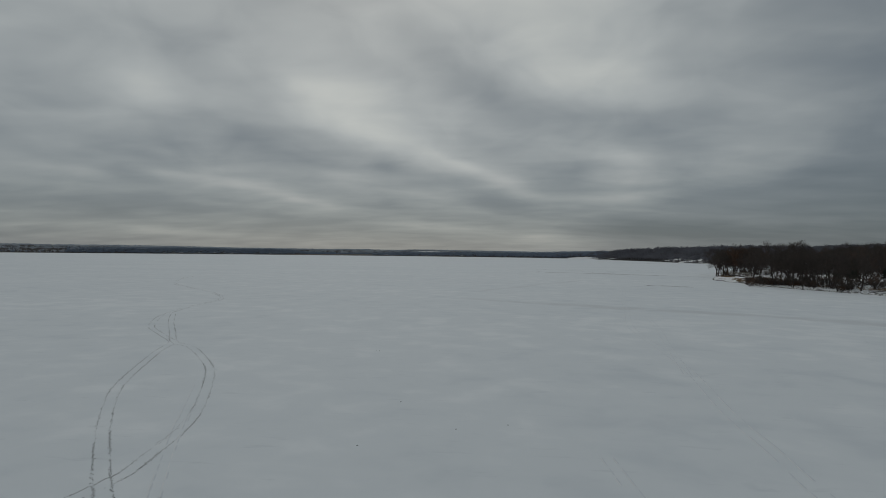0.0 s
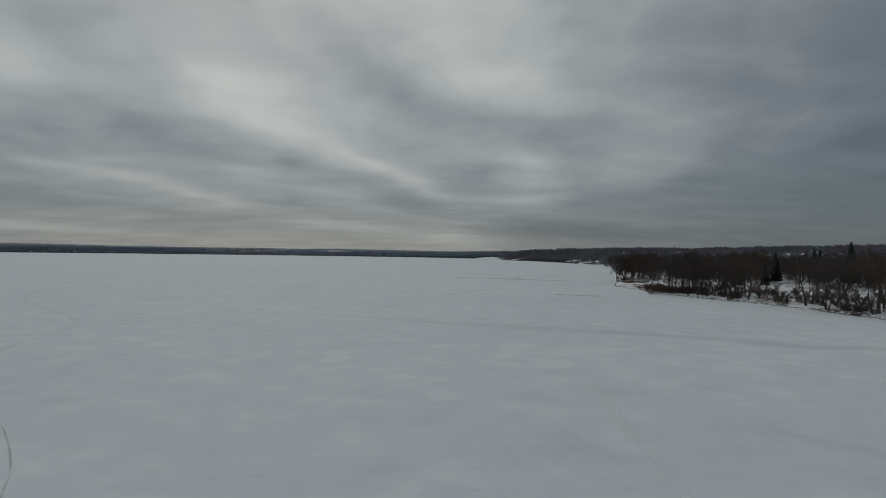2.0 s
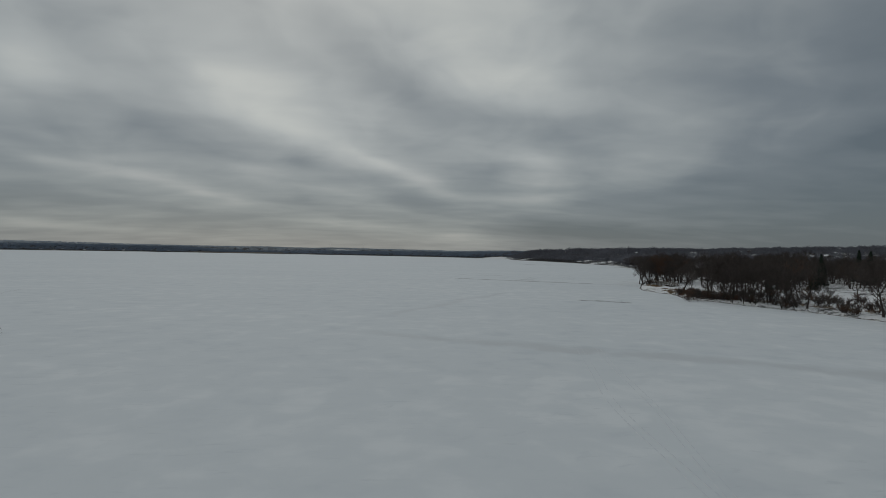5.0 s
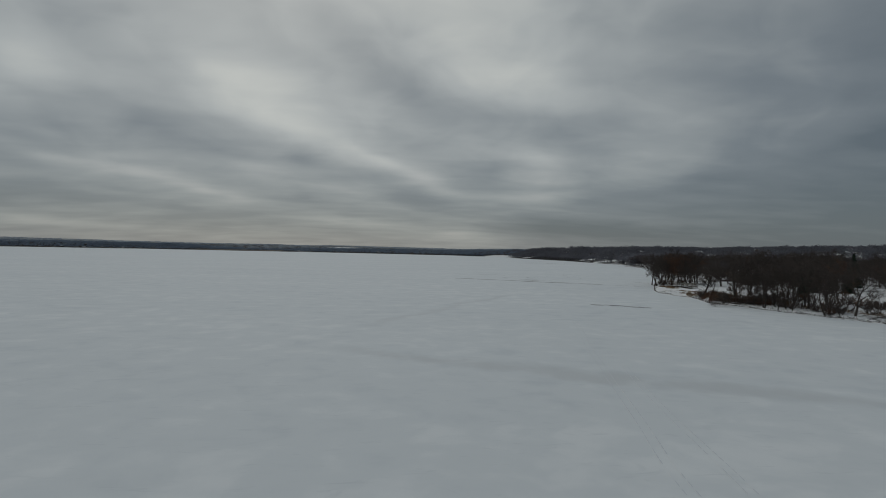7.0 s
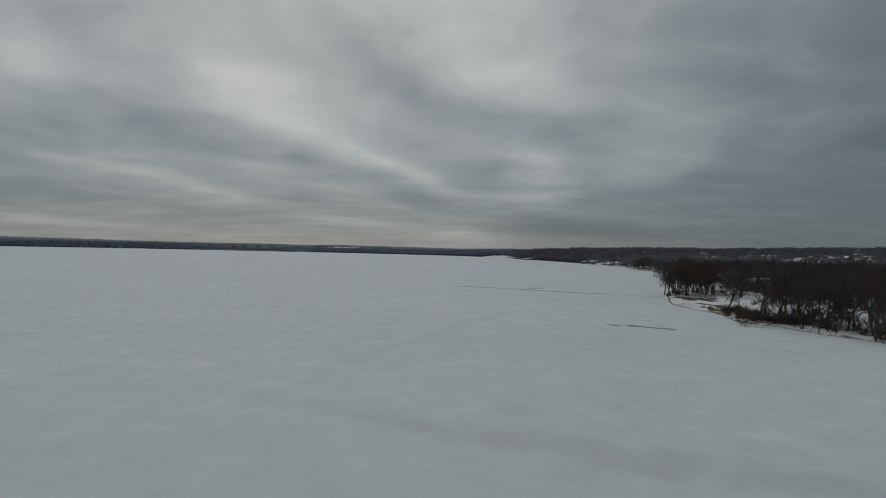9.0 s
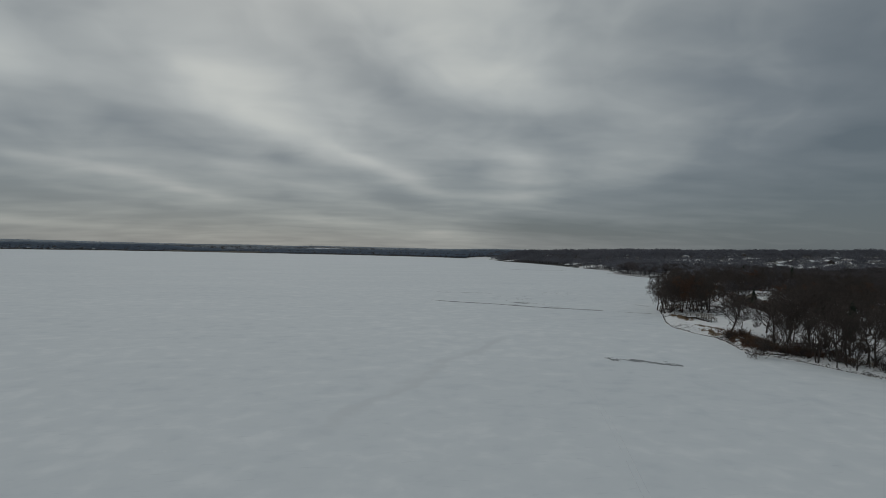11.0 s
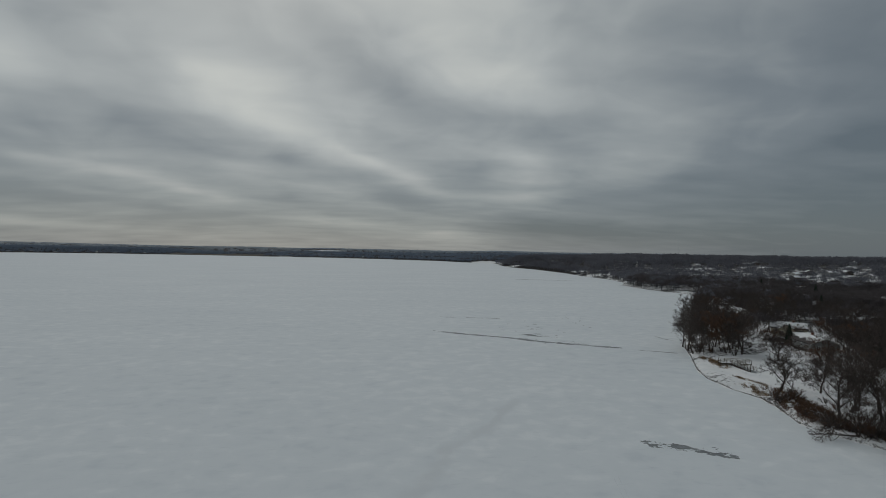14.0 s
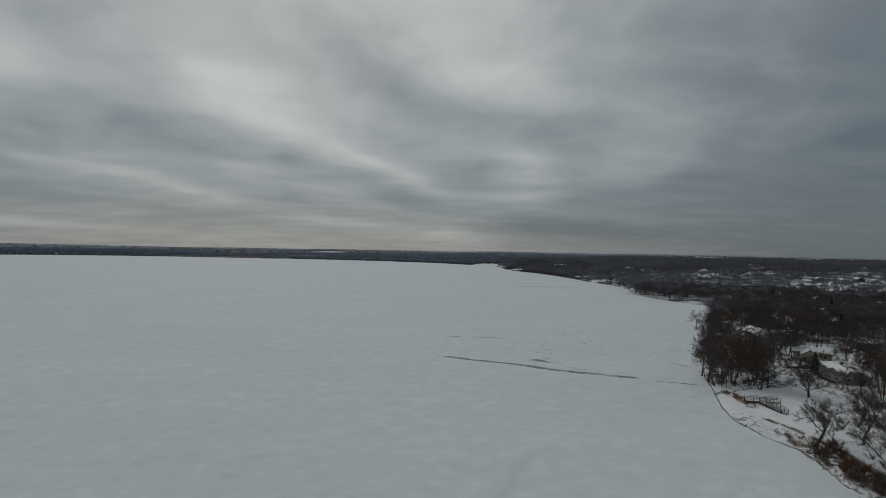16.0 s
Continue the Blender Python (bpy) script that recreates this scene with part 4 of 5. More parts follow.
# woods further off
MID = [small_tree(300 + i, 9, 170, 0.62) for i in range(6)]
FAR = [small_tree(320 + i, 4, 46, 1.9, 1.1) for i in range(6)]
FARTHEST = [small_tree(340 + i, 2, 14, 5.5, 1.3) for i in range(5)]


def spread_trees(seed, count, r0, r1, a0, a1, gap, keep, hmin, hmax, power=1.0):
    """Random trees on the land between two distances and two directions."""
    g = np.random.default_rng(seed)
    r = r0 + (r1 - r0) * g.random(count * 4) ** power
    a = np.radians(g.uniform(a0, a1, count * 4))
    x, y = r * np.sin(a), r * np.cos(a)
    d = shore_gap(x, y)
    clump = waves(x, y, 55) + 0.6 * waves(y, x, 21)
    ok = (d > gap) & (clump > keep) & ((x > 240) | (y > 290) | (y < 12))
    marsh = (x > -1090) & (x < -560) & (y < 2900)
    ok &= ~marsh | (g.random(len(x)) < 0.06)
    ok &= ~open_ground(x, y)
    # trees thinned at the far rise's foot so the camera sees snow and cabins
    ok &= (x > -1100) | (d > 26) | (g.random(len(x)) < 0.3)
    x, y = x[ok][:count], y[ok][:count]
    z = np.maximum(land_height(x, y), 0.2) - 0.1
    h = g.uniform(hmin, hmax, len(x)) * (0.95 + 0.13 * waves(x, y, 38) + 0.07 * waves(y, x, 13))
    h = h * (1 - 0.24 * ease(np.degrees(np.arctan2(x, y)), 24, 36))
    w = g.uniform(1.1, 1.6, len(x))
    return list(zip(x, y, z, h, w))


mid = spread_trees(1, 2700, 200, 620, 5, 75, 3, -1.1, 10.5, 16.5, 0.8)
g = np.random.default_rng(21)
gx, gy = g.uniform(140, 262, 900), g.uniform(96, 300, 900)
ok = (shore_gap(gx, gy) > 22) & ~open_ground(gx, gy, 1.5) & ((gx > 190) | (gy > 145))
gx, gy = gx[ok][:330], gy[ok][:330]
mid += list(zip(gx, gy, land_height(gx, gy) - 0.1, g.uniform(6.5, 12.5, len(gx)), g.uniform(1.0, 1.4, len(gx))))
wood("woodland", "leafless grey-brown woods rising behind the shore houses", mid, MID, MAT_TWIG_HILL)
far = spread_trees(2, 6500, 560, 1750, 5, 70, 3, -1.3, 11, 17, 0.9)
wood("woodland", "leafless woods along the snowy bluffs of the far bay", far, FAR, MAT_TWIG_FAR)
rim = spread_trees(3, 7500, 1600, 3400, -62, 66, 5, -1.8, 11, 16, 0.9)
horizon = spread_trees(5, 9000, 3300, 4780, -50, 60, 5, -2.2, 11, 15, 0.8)
rim += spread_trees(4, 4600, 2350, 3500, -42, -17, 4, -2.5, 10, 15, 0.7)
ex, ey = [], []
g = np.random.default_rng(9)
for (ax, ay), (bx, by) in zip(SHORE[25:], SHORE[26:-4]):
    n = int(math.hypot(bx - ax, by - ay) / (3.0 if ay > 420 else 7.0))
    t, o = g.random(n), 4 + 60 * g.random(n) ** 2
    dx, dy = bx - ax, by - ay
    k = math.hypot(dx, dy)
    ex.append(ax + dx * t + dy / k * o)
    ey.append(ay + dy * t - dx / k * o)
ex, ey = np.concatenate(ex), np.concatenate(ey)
keep = ~open_ground(ex, ey) & ~((ex > -1090) & (ex < -560) & (ey > 2300) & (g.random(len(ex)) < 0.93)) & ((ex > -1100) | (g.random(len(ex)) < 0.22))
ex, ey = ex[keep], ey[keep]
edge = list(zip(ex, ey, np.maximum(0.2, land_height(ex, ey)) - 0.1, g.uniform(8, 14, len(ex)), np.full(len(ex), 1.5)))
wood("woodland", "distant leafless woods round the lake, coloured grey for distance haze", [(x, y, z, h, w * 1.4) for x, y, z, h, w in rim] + [e for e in edge if math.hypot(e[0], e[1]) > 1500], FARTHEST, MAT_TWIG_DISTANT)
wood("woodland", "woods along the horizon, coloured blue-grey for distance haze", [(x, y, z, h, w * 2.2) for x, y, z, h, w in horizon], FARTHEST, MAT_TWIG_RIM)
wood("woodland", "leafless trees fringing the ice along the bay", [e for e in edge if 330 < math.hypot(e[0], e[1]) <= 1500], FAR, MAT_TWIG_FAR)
wood("woodland", "leafless trees along the shore behind the point", [e for e in edge if math.hypot(e[0], e[1]) <= 330], MID, MAT_TWIG_HILL)



# the bare trees and shrubs of the lakeside yards
for kind, x, y, turn, size, wide in (
        (FORKED[1], 124.0, 134.0, 15, 0.55, 1.3), (BOUGH, 120.5, 126.5, 30, 0.62, 1.1), (ROUND[1], 127.5, 127.0, 60, 0.7, 1.1),
        (LIGHT[1], 146.5, 157.0, 0, 0.75, 1.2), (LIGHT[2], 152.0, 156.5, 140, 0.85, 1.1), (ROUND[0], 158.5, 164.0, 20, 0.8, 1.1),
        (LIGHT[0], 182.5, 189.5, 50, 0.85, 1.1), (LIGHT[3], 188.0, 226.0, 0, 0.8, 1.2), (ROUND[1], 178.0, 220.0, 200, 0.6, 1.3),
        (LIGHT[2], 193.0, 222.0, 33, 0.9, 1.1), (LIGHT[0], 199.0, 214.0, 0, 0.9, 1.1), (LIGHT[1], 184.0, 214.5, 90, 0.75, 1.1)):
    plant_tree(kind, x, y, turn, size, "bare trees among the houses", wide=wide)
for x, y, k, size in ((110.5, 126.5, 1, 0.8), (112.6, 128.0, 2, 0.75), (115.2, 127.2, 1, 0.9), (117.8, 129.5, 2, 0.8), (119.6, 124.5, 1, 1.0), (123.5, 126.0, 2, 0.9), (126.0, 131.5, 1, 0.9),
                      (147.2, 166.0, 0, 1.3), (148.4, 168.8, 3, 1.4), (146.0, 163.4, 0, 1.1), (145.2, 172.0, 2, 1.1), (146.8, 175.2, 0, 1.2), (149.6, 181.8, 2, 1.2), (153.2, 184.4, 1, 1.3),
                      (157.5, 189.5, 2, 1.2), (161.5, 193.5, 0, 1.3), (165.0, 195.5, 2, 1.2), (150.0, 160.2, 2, 1.2)):
    t = thing("shrub", pose(x, y, ground_z(x, y) - 0.03, 0, 0, x * 31) @ Matrix.Scale(size, 4), "leafless garden shrub standing in the snowy yard", "shrub", "yard shrubs")
    part("canework", BUSH[k][0], None, t)
    part("crown", BUSH[k][1], None, t)
# ---- houses ----
def window(parent, x, y, z, w, h, out):
    """A framed window on a wall facing +-y (out = 'y') or +-x; the sign of the gap is given by out."""
    axis, s = out[1], 1 if out[0] == "+" else -1
    fr, gl = Shape(), Shape()
    t = 0.07
    for a0, b0, a1, b1 in ((-w / 2 - t, -t, w / 2 + t, 0), (-w / 2 - t, h, w / 2 + t, h + t), (-w / 2 - t, 0, -w / 2, h), (w / 2, 0, w / 2 + t, h), (-0.03, 0, 0.03, h)):
        lo, hi = (0.0, 0.05) if s > 0 else (-0.05, 0.0)
        if axis == "y":
            fr.box(x + a0, y + lo, z + b0, x + a1, y + hi, z + b1)
        else:
            fr.box(x + lo, y + a0, z + b0, x + hi, y + a1, z + b1)
    lo, hi = (0.004, 0.02) if s > 0 else (-0.02, -0.004)
    if axis == "y":
        gl.box(x - w / 2, y + lo, z, x + w / 2, y + hi, z + h)
    else:
        gl.box(x + lo, y - w / 2, z, x + hi, y + w / 2, z + h)
    win = part("window", fr, MAT_TRIM, parent, "white-framed window")
    part("pane", gl, MAT_GLASS, win, "dark glass pane")


def house(m, length, width, wall_h, rise, siding, label, chimney=True, bare=0.0, windows=3, group="lakeside houses", detail=True, trim=MAT_TRIM):
    """A gabled house; its ridge runs along x, length by width."""
    h = thing("house", m, label, "house", group)
    L, W = length / 2, width / 2
    body = Shape()
    b = len(body.v)
    body.v += [(-L, -W, -1), (L, -W, -1), (L, W, -1), (-L, W, -1), (-L, -W, wall_h), (L, -W, wall_h), (L, W, wall_h), (-L, W, wall_h), (-L, 0, wall_h + rise), (L, 0, wall_h + rise)]
    body.f += [(0, 1, 5, 4), (2, 3, 7, 6), (1, 2, 6, 9, 5), (3, 0, 4, 8, 7), (4, 5, 9, 8), (6, 7, 8, 9)]
    part("wall", body, siding, h)
    over, th = 0.45, 0.16
    slope = rise / W
    for s in (-1, 1):
        roof = Shape()
        y1, z1 = s * (W + over), wall_h - over * slope
        zr = wall_h + rise
        roof.v = [(-L - over, 0, zr + 0.02), (L + over, 0, zr + 0.02), (L + over, y1, z1 + 0.02), (-L - over, y1, z1 + 0.02),
                  (-L - over, 0, zr + 0.02 + th), (L + over, 0, zr + 0.02 + th), (L + over, y1, z1 + 0.02 + th), (-L - over, y1, z1 + 0.02 + th)]
        roof.f = [(0, 1, 2, 3), (7, 6, 5, 4), (0, 4, 5, 1), (1, 5, 6, 2), (2, 6, 7, 3), (3, 7, 4, 0)]
        rf = part("roof", roof, MAT_SHINGLE, h, "dark shingled roof slope")
        # settled snow, uneven at its lower edge
        rr = random.Random(int(length * 100) + s)
        snow = Shape()
        n = 10
        lo = bare * rr.uniform(0.5, 1.0)
        for i in range(n + 1):
            x = -L - over + 0.03 + (2 * L + 2 * over - 0.06) * i / n
            f0, f1 = (0.01 if s < 0 or bare < 0.3 else rr.uniform(0, 0.12)), 1 - lo * rr.uniform(0.4, 1.2) - 0.02
            f1 = max(f1, f0 + 0.15)
            for f, up in ((f0, 0.0), (f0 + 0.02, 0.13), (f1 - 0.03, 0.12 + rr.uniform(0, 0.06)), (f1, 0.0)):
                snow.v.append((x, y1 * f, zr + (z1 - zr) * f + 0.024 + th + up))
        for i in range(n):
            for k in range(3):
                a = i * 4 + k
                q = (a, a + 1, a + 5, a + 4)
                snow.f.append(q if s > 0 else q[::-1])
        snow.f.append((0, 1, 2, 3))
        snow.f.append(tuple(n * 4 + k for k in (3, 2, 1, 0)))
        part("snow_cover", snow, MAT_ROOF_SNOW, rf, "settled snow on the roof")
    if chimney:
        c = Shape().box(L * 0.2, -0.35, wall_h + rise * 0.6, L * 0.2 + 0.7, 0.35, wall_h + rise + 0.9)
        c.box(L * 0.2 - 0.06, -0.41, wall_h + rise + 0.9, L * 0.2 + 0.76, 0.41, wall_h + rise + 1.02)
        part("chimney", c, MAT_BRICK, h, "brick chimney")
    for s in ("-", "+"):
        sg = 1 if s == "+" else -1
        for i in range(windows):
            window(h, -L + length * (i + 0.5) / windows, sg * (W + 0.003), 1.0, 1.3, 1.1, s + "y")
        for k in (-0.5, 0.5):
            window(h, sg * (L + 0.003), k * W, 1.0, 1.0, 1.1, s + "x")
    if detail:
        d = Shape().box(-0.5, -W - 0.06, 0.0, 0.45, -W - 0.003, 2.05)
        dr = part("door", d, trim, h, "white panelled door")
        part("handle", Shape().box(0.3, -W - 0.12, 0.98, 0.36, -W - 0.06, 1.08), MAT_STEEL, dr)
        # barge boards
        for sx in (-1, 1):
            for sy in (-1, 1):
                bb = Shape()
                x0, x1 = sx * (L + over) - 0.03, sx * (L + over) + 0.03
                y1, z1, zr = sy * (W + over), wall_h - over * slope, wall_h + rise
                bb.v = [(x, y, z) for x in (x0, x1) for y, z in ((0, zr + 0.17), (0, zr - 0.05), (y1, z1 - 0.05), (y1, z1 + 0.17))]
                bb.f = [(0, 1, 2, 3), (7, 6, 5, 4), (0, 4, 5, 1), (1, 5, 6, 2), (2, 6, 7, 3), (3, 7, 4, 0)]
                part("barge_board", bb, trim, h)
    return h


def stand_at(x, y, turn, dz=0.0):
    return pose(x, y, ground_z(x, y) + dz, 0, 0, turn)


house(stand_at(170.0, 201.5, -40), 12.5, 7.6, 2.7, 2.0, MAT_YELLOW, "pale yellow house with a snow-covered gable roof", True, 0.2)
house(stand_at(165.2, 197.0, 50), 6.4, 6.6, 2.5, 2.1, MAT_YELLOW, "pale yellow front wing with a brown-edged gable", False, 0.45, 1, trim=MAT_DARKWOOD)
house(stand_at(151.5, 168.0, 72), 14.0, 8.6, 2.7, 1.9, MAT_GREYSIDE, "pale grey house with patchy snow on its dark roof", True, 0.55)
house(stand_at(156.5, 177.0, -12), 9.0, 7.0, 2.5, 1.6, MAT_WHITESIDE, "low off-white house wing with snow on the roof", False, 0.35)
house(stand_at(178.5, 243.0, 75), 13.0, 8.5, 3.6, 2.6, MAT_WHITESIDE, "off-white two-storey house with snow on the roof", True, 0.2)
house(stand_at(186.5, 258.0, -5), 8.0, 6.5, 2.5, 1.4, MAT_BROWNSIDE, "small brown garage under a snowy roof", False, 0.15)
house(stand_at(220.0, 277.0, 5), 14.0, 8.0, 2.8, 1.9, MAT_BROWNSIDE, "dark brown house with a snow-covered roof", True, 0.1)
house(stand_at(212.0, 213.5, -25), 18.0, 8.0, 2.8, 1.6, MAT_BROWNSIDE, "long dark house with a low snowy roof", False, 0.2)
for i, (x, y, turn) in enumerate(FAR_HOUSES):
    wall = (MAT_WHITESIDE, MAT_BROWNSIDE, MAT_GREYSIDE, MAT_BROWNSIDE)[i % 4]
    text = ("off-white", "dark brown", "pale grey", "dark brown")[i % 4]
    house(stand_at(x, y, math.degrees(turn)), 11.0 + (i * 7 % 4), 7.6, 2.8 + (i % 3) * 0.7, 2.0, wall, text + " house among bare trees, roof under snow", i % 2 == 0, 0.1, 3, "houses on the wooded hill", False)


# ---- camper ----
def camper(m):
    c = thing("travel_trailer", m, "white travel trailer with snow on its roof, parked by the house", "trailer")
    body = Shape().prism([(-3.0, 0.6), (2.7, 0.6), (3.0, 0.95), (2.9, 2.2), (2.4, 2.75), (-2.8, 2.75), (-3.0, 2.5)], -1.15, 1.15)
    part("body", body, MAT_TRIM, c)
    part("stripe", Shape().box(-2.9, -1.162, 1.25, 2.8, -1.153, 1.42), MAT_BROWNSIDE, c, "dark side stripe")
    part("snow_cover", Shape().prism([(-2.75, 2.755), (2.35, 2.755), (2.2, 2.88), (-2.6, 2.9)], -1.08, 1.08), MAT_ROOF_SNOW, c, "snow on the roof")
    for x in (-1.9, 0.1, 1.7):
        window(c, x, -1.153, 1.6, 0.8, 0.55, "-y")
    for x in (-0.45, 0.45):
        for y in (-1.05, 1.05):
            w = Shape().tube([Vector((x, y - 0.1, 0.33)), Vector((x, y + 0.1, 0.33))], [0.33, 0.33], 14)
            wheel = part("wheel", w, MAT_RUBBER, c, "black tyre")
            part("rim", Shape().tube([Vector((x, y - 0.112, 0.33)), Vector((x, y + 0.112, 0.33))], [0.18, 0.18], 10), MAT_STEEL, wheel)
    part("hitch", Shape().tube([Vector((2.6, 0, 0.55)), Vector((3.9, 0, 0.5))], [0.06, 0.05], 6), MAT_STEEL, c)
    part("jack", Shape().tube([Vector((3.7, 0, 0.0)), Vector((3.7, 0, 0.75))], [0.04, 0.04], 6), MAT_STEEL, c)


camper(stand_at(181.0, 205.5, 8))


# ---- parked car ----
def parked_car(m, paint, label):
    c = thing("car", m, label, "car", "parked cars")
    body = Shape().prism([(-2.2, 0.32), (2.15, 0.32), (2.25, 0.6), (2.1, 0.85), (1.1, 0.98), (-2.0, 1.0), (-2.25, 0.8)], -0.88, 0.88)
    part("body", body, paint, c)
    part("cabin", Shape().prism([(-1.75, 1.0), (1.05, 0.985), (0.35, 1.45), (-1.35, 1.48)], -0.76, 0.76), MAT_GLASS, c, "dark glazed cabin")
    part("snow_cover", Shape().prism([(-1.4, 1.485), (0.38, 1.455), (0.3, 1.58), (-1.3, 1.62)], -0.74, 0.74), MAT_ROOF_SNOW, c, "snow on the car roof")
    for x in (-1.35, 1.35):
        for y in (-0.8, 0.8):
            w = part("wheel", Shape().tube([Vector((x, y - 0.1, 0.31)), Vector((x, y + 0.1, 0.31))], [0.31, 0.31], 14), MAT_RUBBER, c, "black tyre")
            part("rim", Shape().tube([Vector((x, y - 0.112, 0.31)), Vector((x, y + 0.112, 0.31))], [0.17, 0.17], 10), MAT_STEEL, w)
    for y in (-0.6, 0.6):
        part("headlight", Shape().box(2.18, y - 0.15, 0.62, 2.26, y + 0.15, 0.76), MAT_TRIM, c)


parked_car(stand_at(170.5, 163.5, 25), MAT_SHINGLE, "dark parked car with snow on its roof")
parked_car(stand_at(187.0, 266.5, 80), MAT_SHINGLE, "dark parked car beside the brown garage")


# ---- timber fence in front of the houses ----
def plank_fence(points, height, label):
    f = thing("fence", Matrix.Identity(4), label, "fence")
    for (ax, ay), (bx, by) in zip(points, points[1:]):
        n = max(1, int(math.hypot(bx - ax, by - ay) / 2.4))
        for i in range(n):
            x0, y0 = ax + (bx - ax) * i / n, ay + (by - ay) * i / n
            x1, y1 = ax + (bx - ax) * (i + 1) / n, ay + (by - ay) * (i + 1) / n
            z0, z1 = ground_z(x0, y0), ground_z(x1, y1)
            part("post", Shape().box(-0.06, -0.06, -0.3, 0.06, 0.06, height + 0.1), MAT_DARKWOOD, f, at=pose(x0, y0, z0, 0, 0, math.degrees(math.atan2(y1 - y0, x1 - x0))))
            ln = math.hypot(x1 - x0, y1 - y0)
            m = pose(x0, y0, min(z0, z1), 0, 0, math.degrees(math.atan2(y1 - y0, x1 - x0)))
            panel = Shape()
            k = int(ln / 0.2)
            for j in range(k):
                a = 0.06 + (ln - 0.12) * j / k
                panel.box(a, -0.02, 0.08, a + (ln - 0.12) / k - 0.02, 0.02, height)
            panel.box(0.06, 0.021, height * 0.25, ln - 0.06, 0.06, height * 0.25 + 0.09)
            panel.box(0.06, 0.021, height * 0.8, ln - 0.06, 0.06, height * 0.8 + 0.09)
            part("panel", panel, MAT_DARKWOOD, f, at=m)


plank_fence([(146, 186), (154.5, 184.5)], 0.9, "low dark timber fence along the snowy lawn")
plank_fence([(150.5, 178.5), (145.5, 170), (144.0, 163)], 1.0, "dark timber fence beside the grey house")


# ---- boardwalk ----
def railed_deck(parent, ax, ay, az, bx, by, bz, width, gaps=()):
    """A straight deck with posts and three rails on both sides, from a to b."""
    ln = math.hypot(bx - ax, by - ay)
    turn = math.degrees(math.atan2(by - ay, bx - ax))
    pitch = -math.degrees(math.atan2(bz - az, ln))
    m = Matrix.Translation((ax, ay, az)) @ Euler((0, radians(pitch), radians(turn))).to_matrix().to_4x4()
    k = int(ln / 0.30)
    for j in range(k):
        a = ln * j / k
        part("plank", Shape().box(0, -width / 2, -0.04, ln / k - 0.015, width / 2, 0.0), MAT_WOOD, parent, at=m @ pose(a, 0, 0)) if j == 0 else None
    board = parent.children[-1].data
    for j in range(1, k):
        part("plank", board, None, parent, at=m @ pose(ln * j / k, 0, 0))
    part("snow_cover", Shape().box(0.2, -width / 2 + 0.18, 0.004, ln - 0.2, width / 2 - 0.2, 0.05), MAT_ROOF_SNOW, parent, "thin snow on the deck", at=m)
    for s in (-1, 1):
        part("beam", Shape().box(0, s * (width / 2 - 0.1) - 0.05, -0.42, ln, s * (width / 2 - 0.1) + 0.05, -0.044), MAT_DARKWOOD, parent, at=m)
        if s in gaps:
            continue
        n = max(2, round(ln / 1.6))
        for i in range(n + 1):
            part("post", Shape().box(-0.055, s * width / 2 - 0.055, -1.1, 0.055, s * width / 2 + 0.055, 1.08), MAT_DARKWOOD, parent, at=m @ pose(0.06 + (ln - 0.12) * i / n, 0, 0))
        for z, t in ((1.04, 0.06), (0.70, 0.05), (0.36, 0.05)):
            part("rail", Shape().box(0, s * width / 2 - (0.09 if z > 1 else 0.03), z, ln, s * width / 2 + (0.09 if z > 1 else 0.03), z + t * 2), MAT_WOOD, parent, at=m)


dock = thing("boardwalk", Matrix.Identity(4), "weathered timber boardwalk with railings and a snowy ramp", "boardwalk")
railed_deck(dock, 103.0, 149.8, 1.95, 111.3, 147.2, 1.95, 1.9)
railed_deck(dock, 106.4, 147.6, 1.95, 105.6, 138.4, 1.60, 1.8)

# sign post by the bank
sign = thing("marker_post", stand_at(102.6, 137.6, 0), "thin steel post standing in the snow by the bank", "post")
part("pole", Shape().tube([Vector((0, 0, -0.3)), Vector((0, 0, 1.9))], [0.04, 0.04], 6), MAT_STEEL, sign)
part("plate", Shape().box(-0.16, -0.06, 1.45, 0.16, -0.045, 1.9), MAT_TRIM, sign, "small blank plate")


# ---- bank: stones, reeds, fallen tree ----
def boulder(rng, s, x, y, z):
    b = len(s.v)
    r = [rng.uniform(0.7, 1.2) for _ in range(8)]
    size = rng.uniform(0.045, 0.12) * (1 if y > 122 else 1.3)
    fx, fy = rng.uniform(0.8, 1.5), rng.uniform(0.7, 1.2)
    for i in range(6):
        a = i * math.pi / 3 + rng.uniform(-0.2, 0.2)
        s.v.append((x + math.cos(a) * size * fx * r[i], y + math.sin(a) * size * fy * r[i], z - 0.15))
    for i in range(6):
        a = i * math.pi / 3 + rng.uniform(-0.2, 0.2)
        s.v.append((x + math.cos(a) * size * fx * r[i] * 0.7, y + math.sin(a) * size * fy * r[i] * 0.7, z + size * 0.55))
    s.v.append((x, y, z + size * 0.75))
    for i in range(6):
        j = (i + 1) % 6
        s.f += [(b + i, b + j, b + 6 + j, b + 6 + i), (b + 6 + i, b + 6 + j, b + 12)]


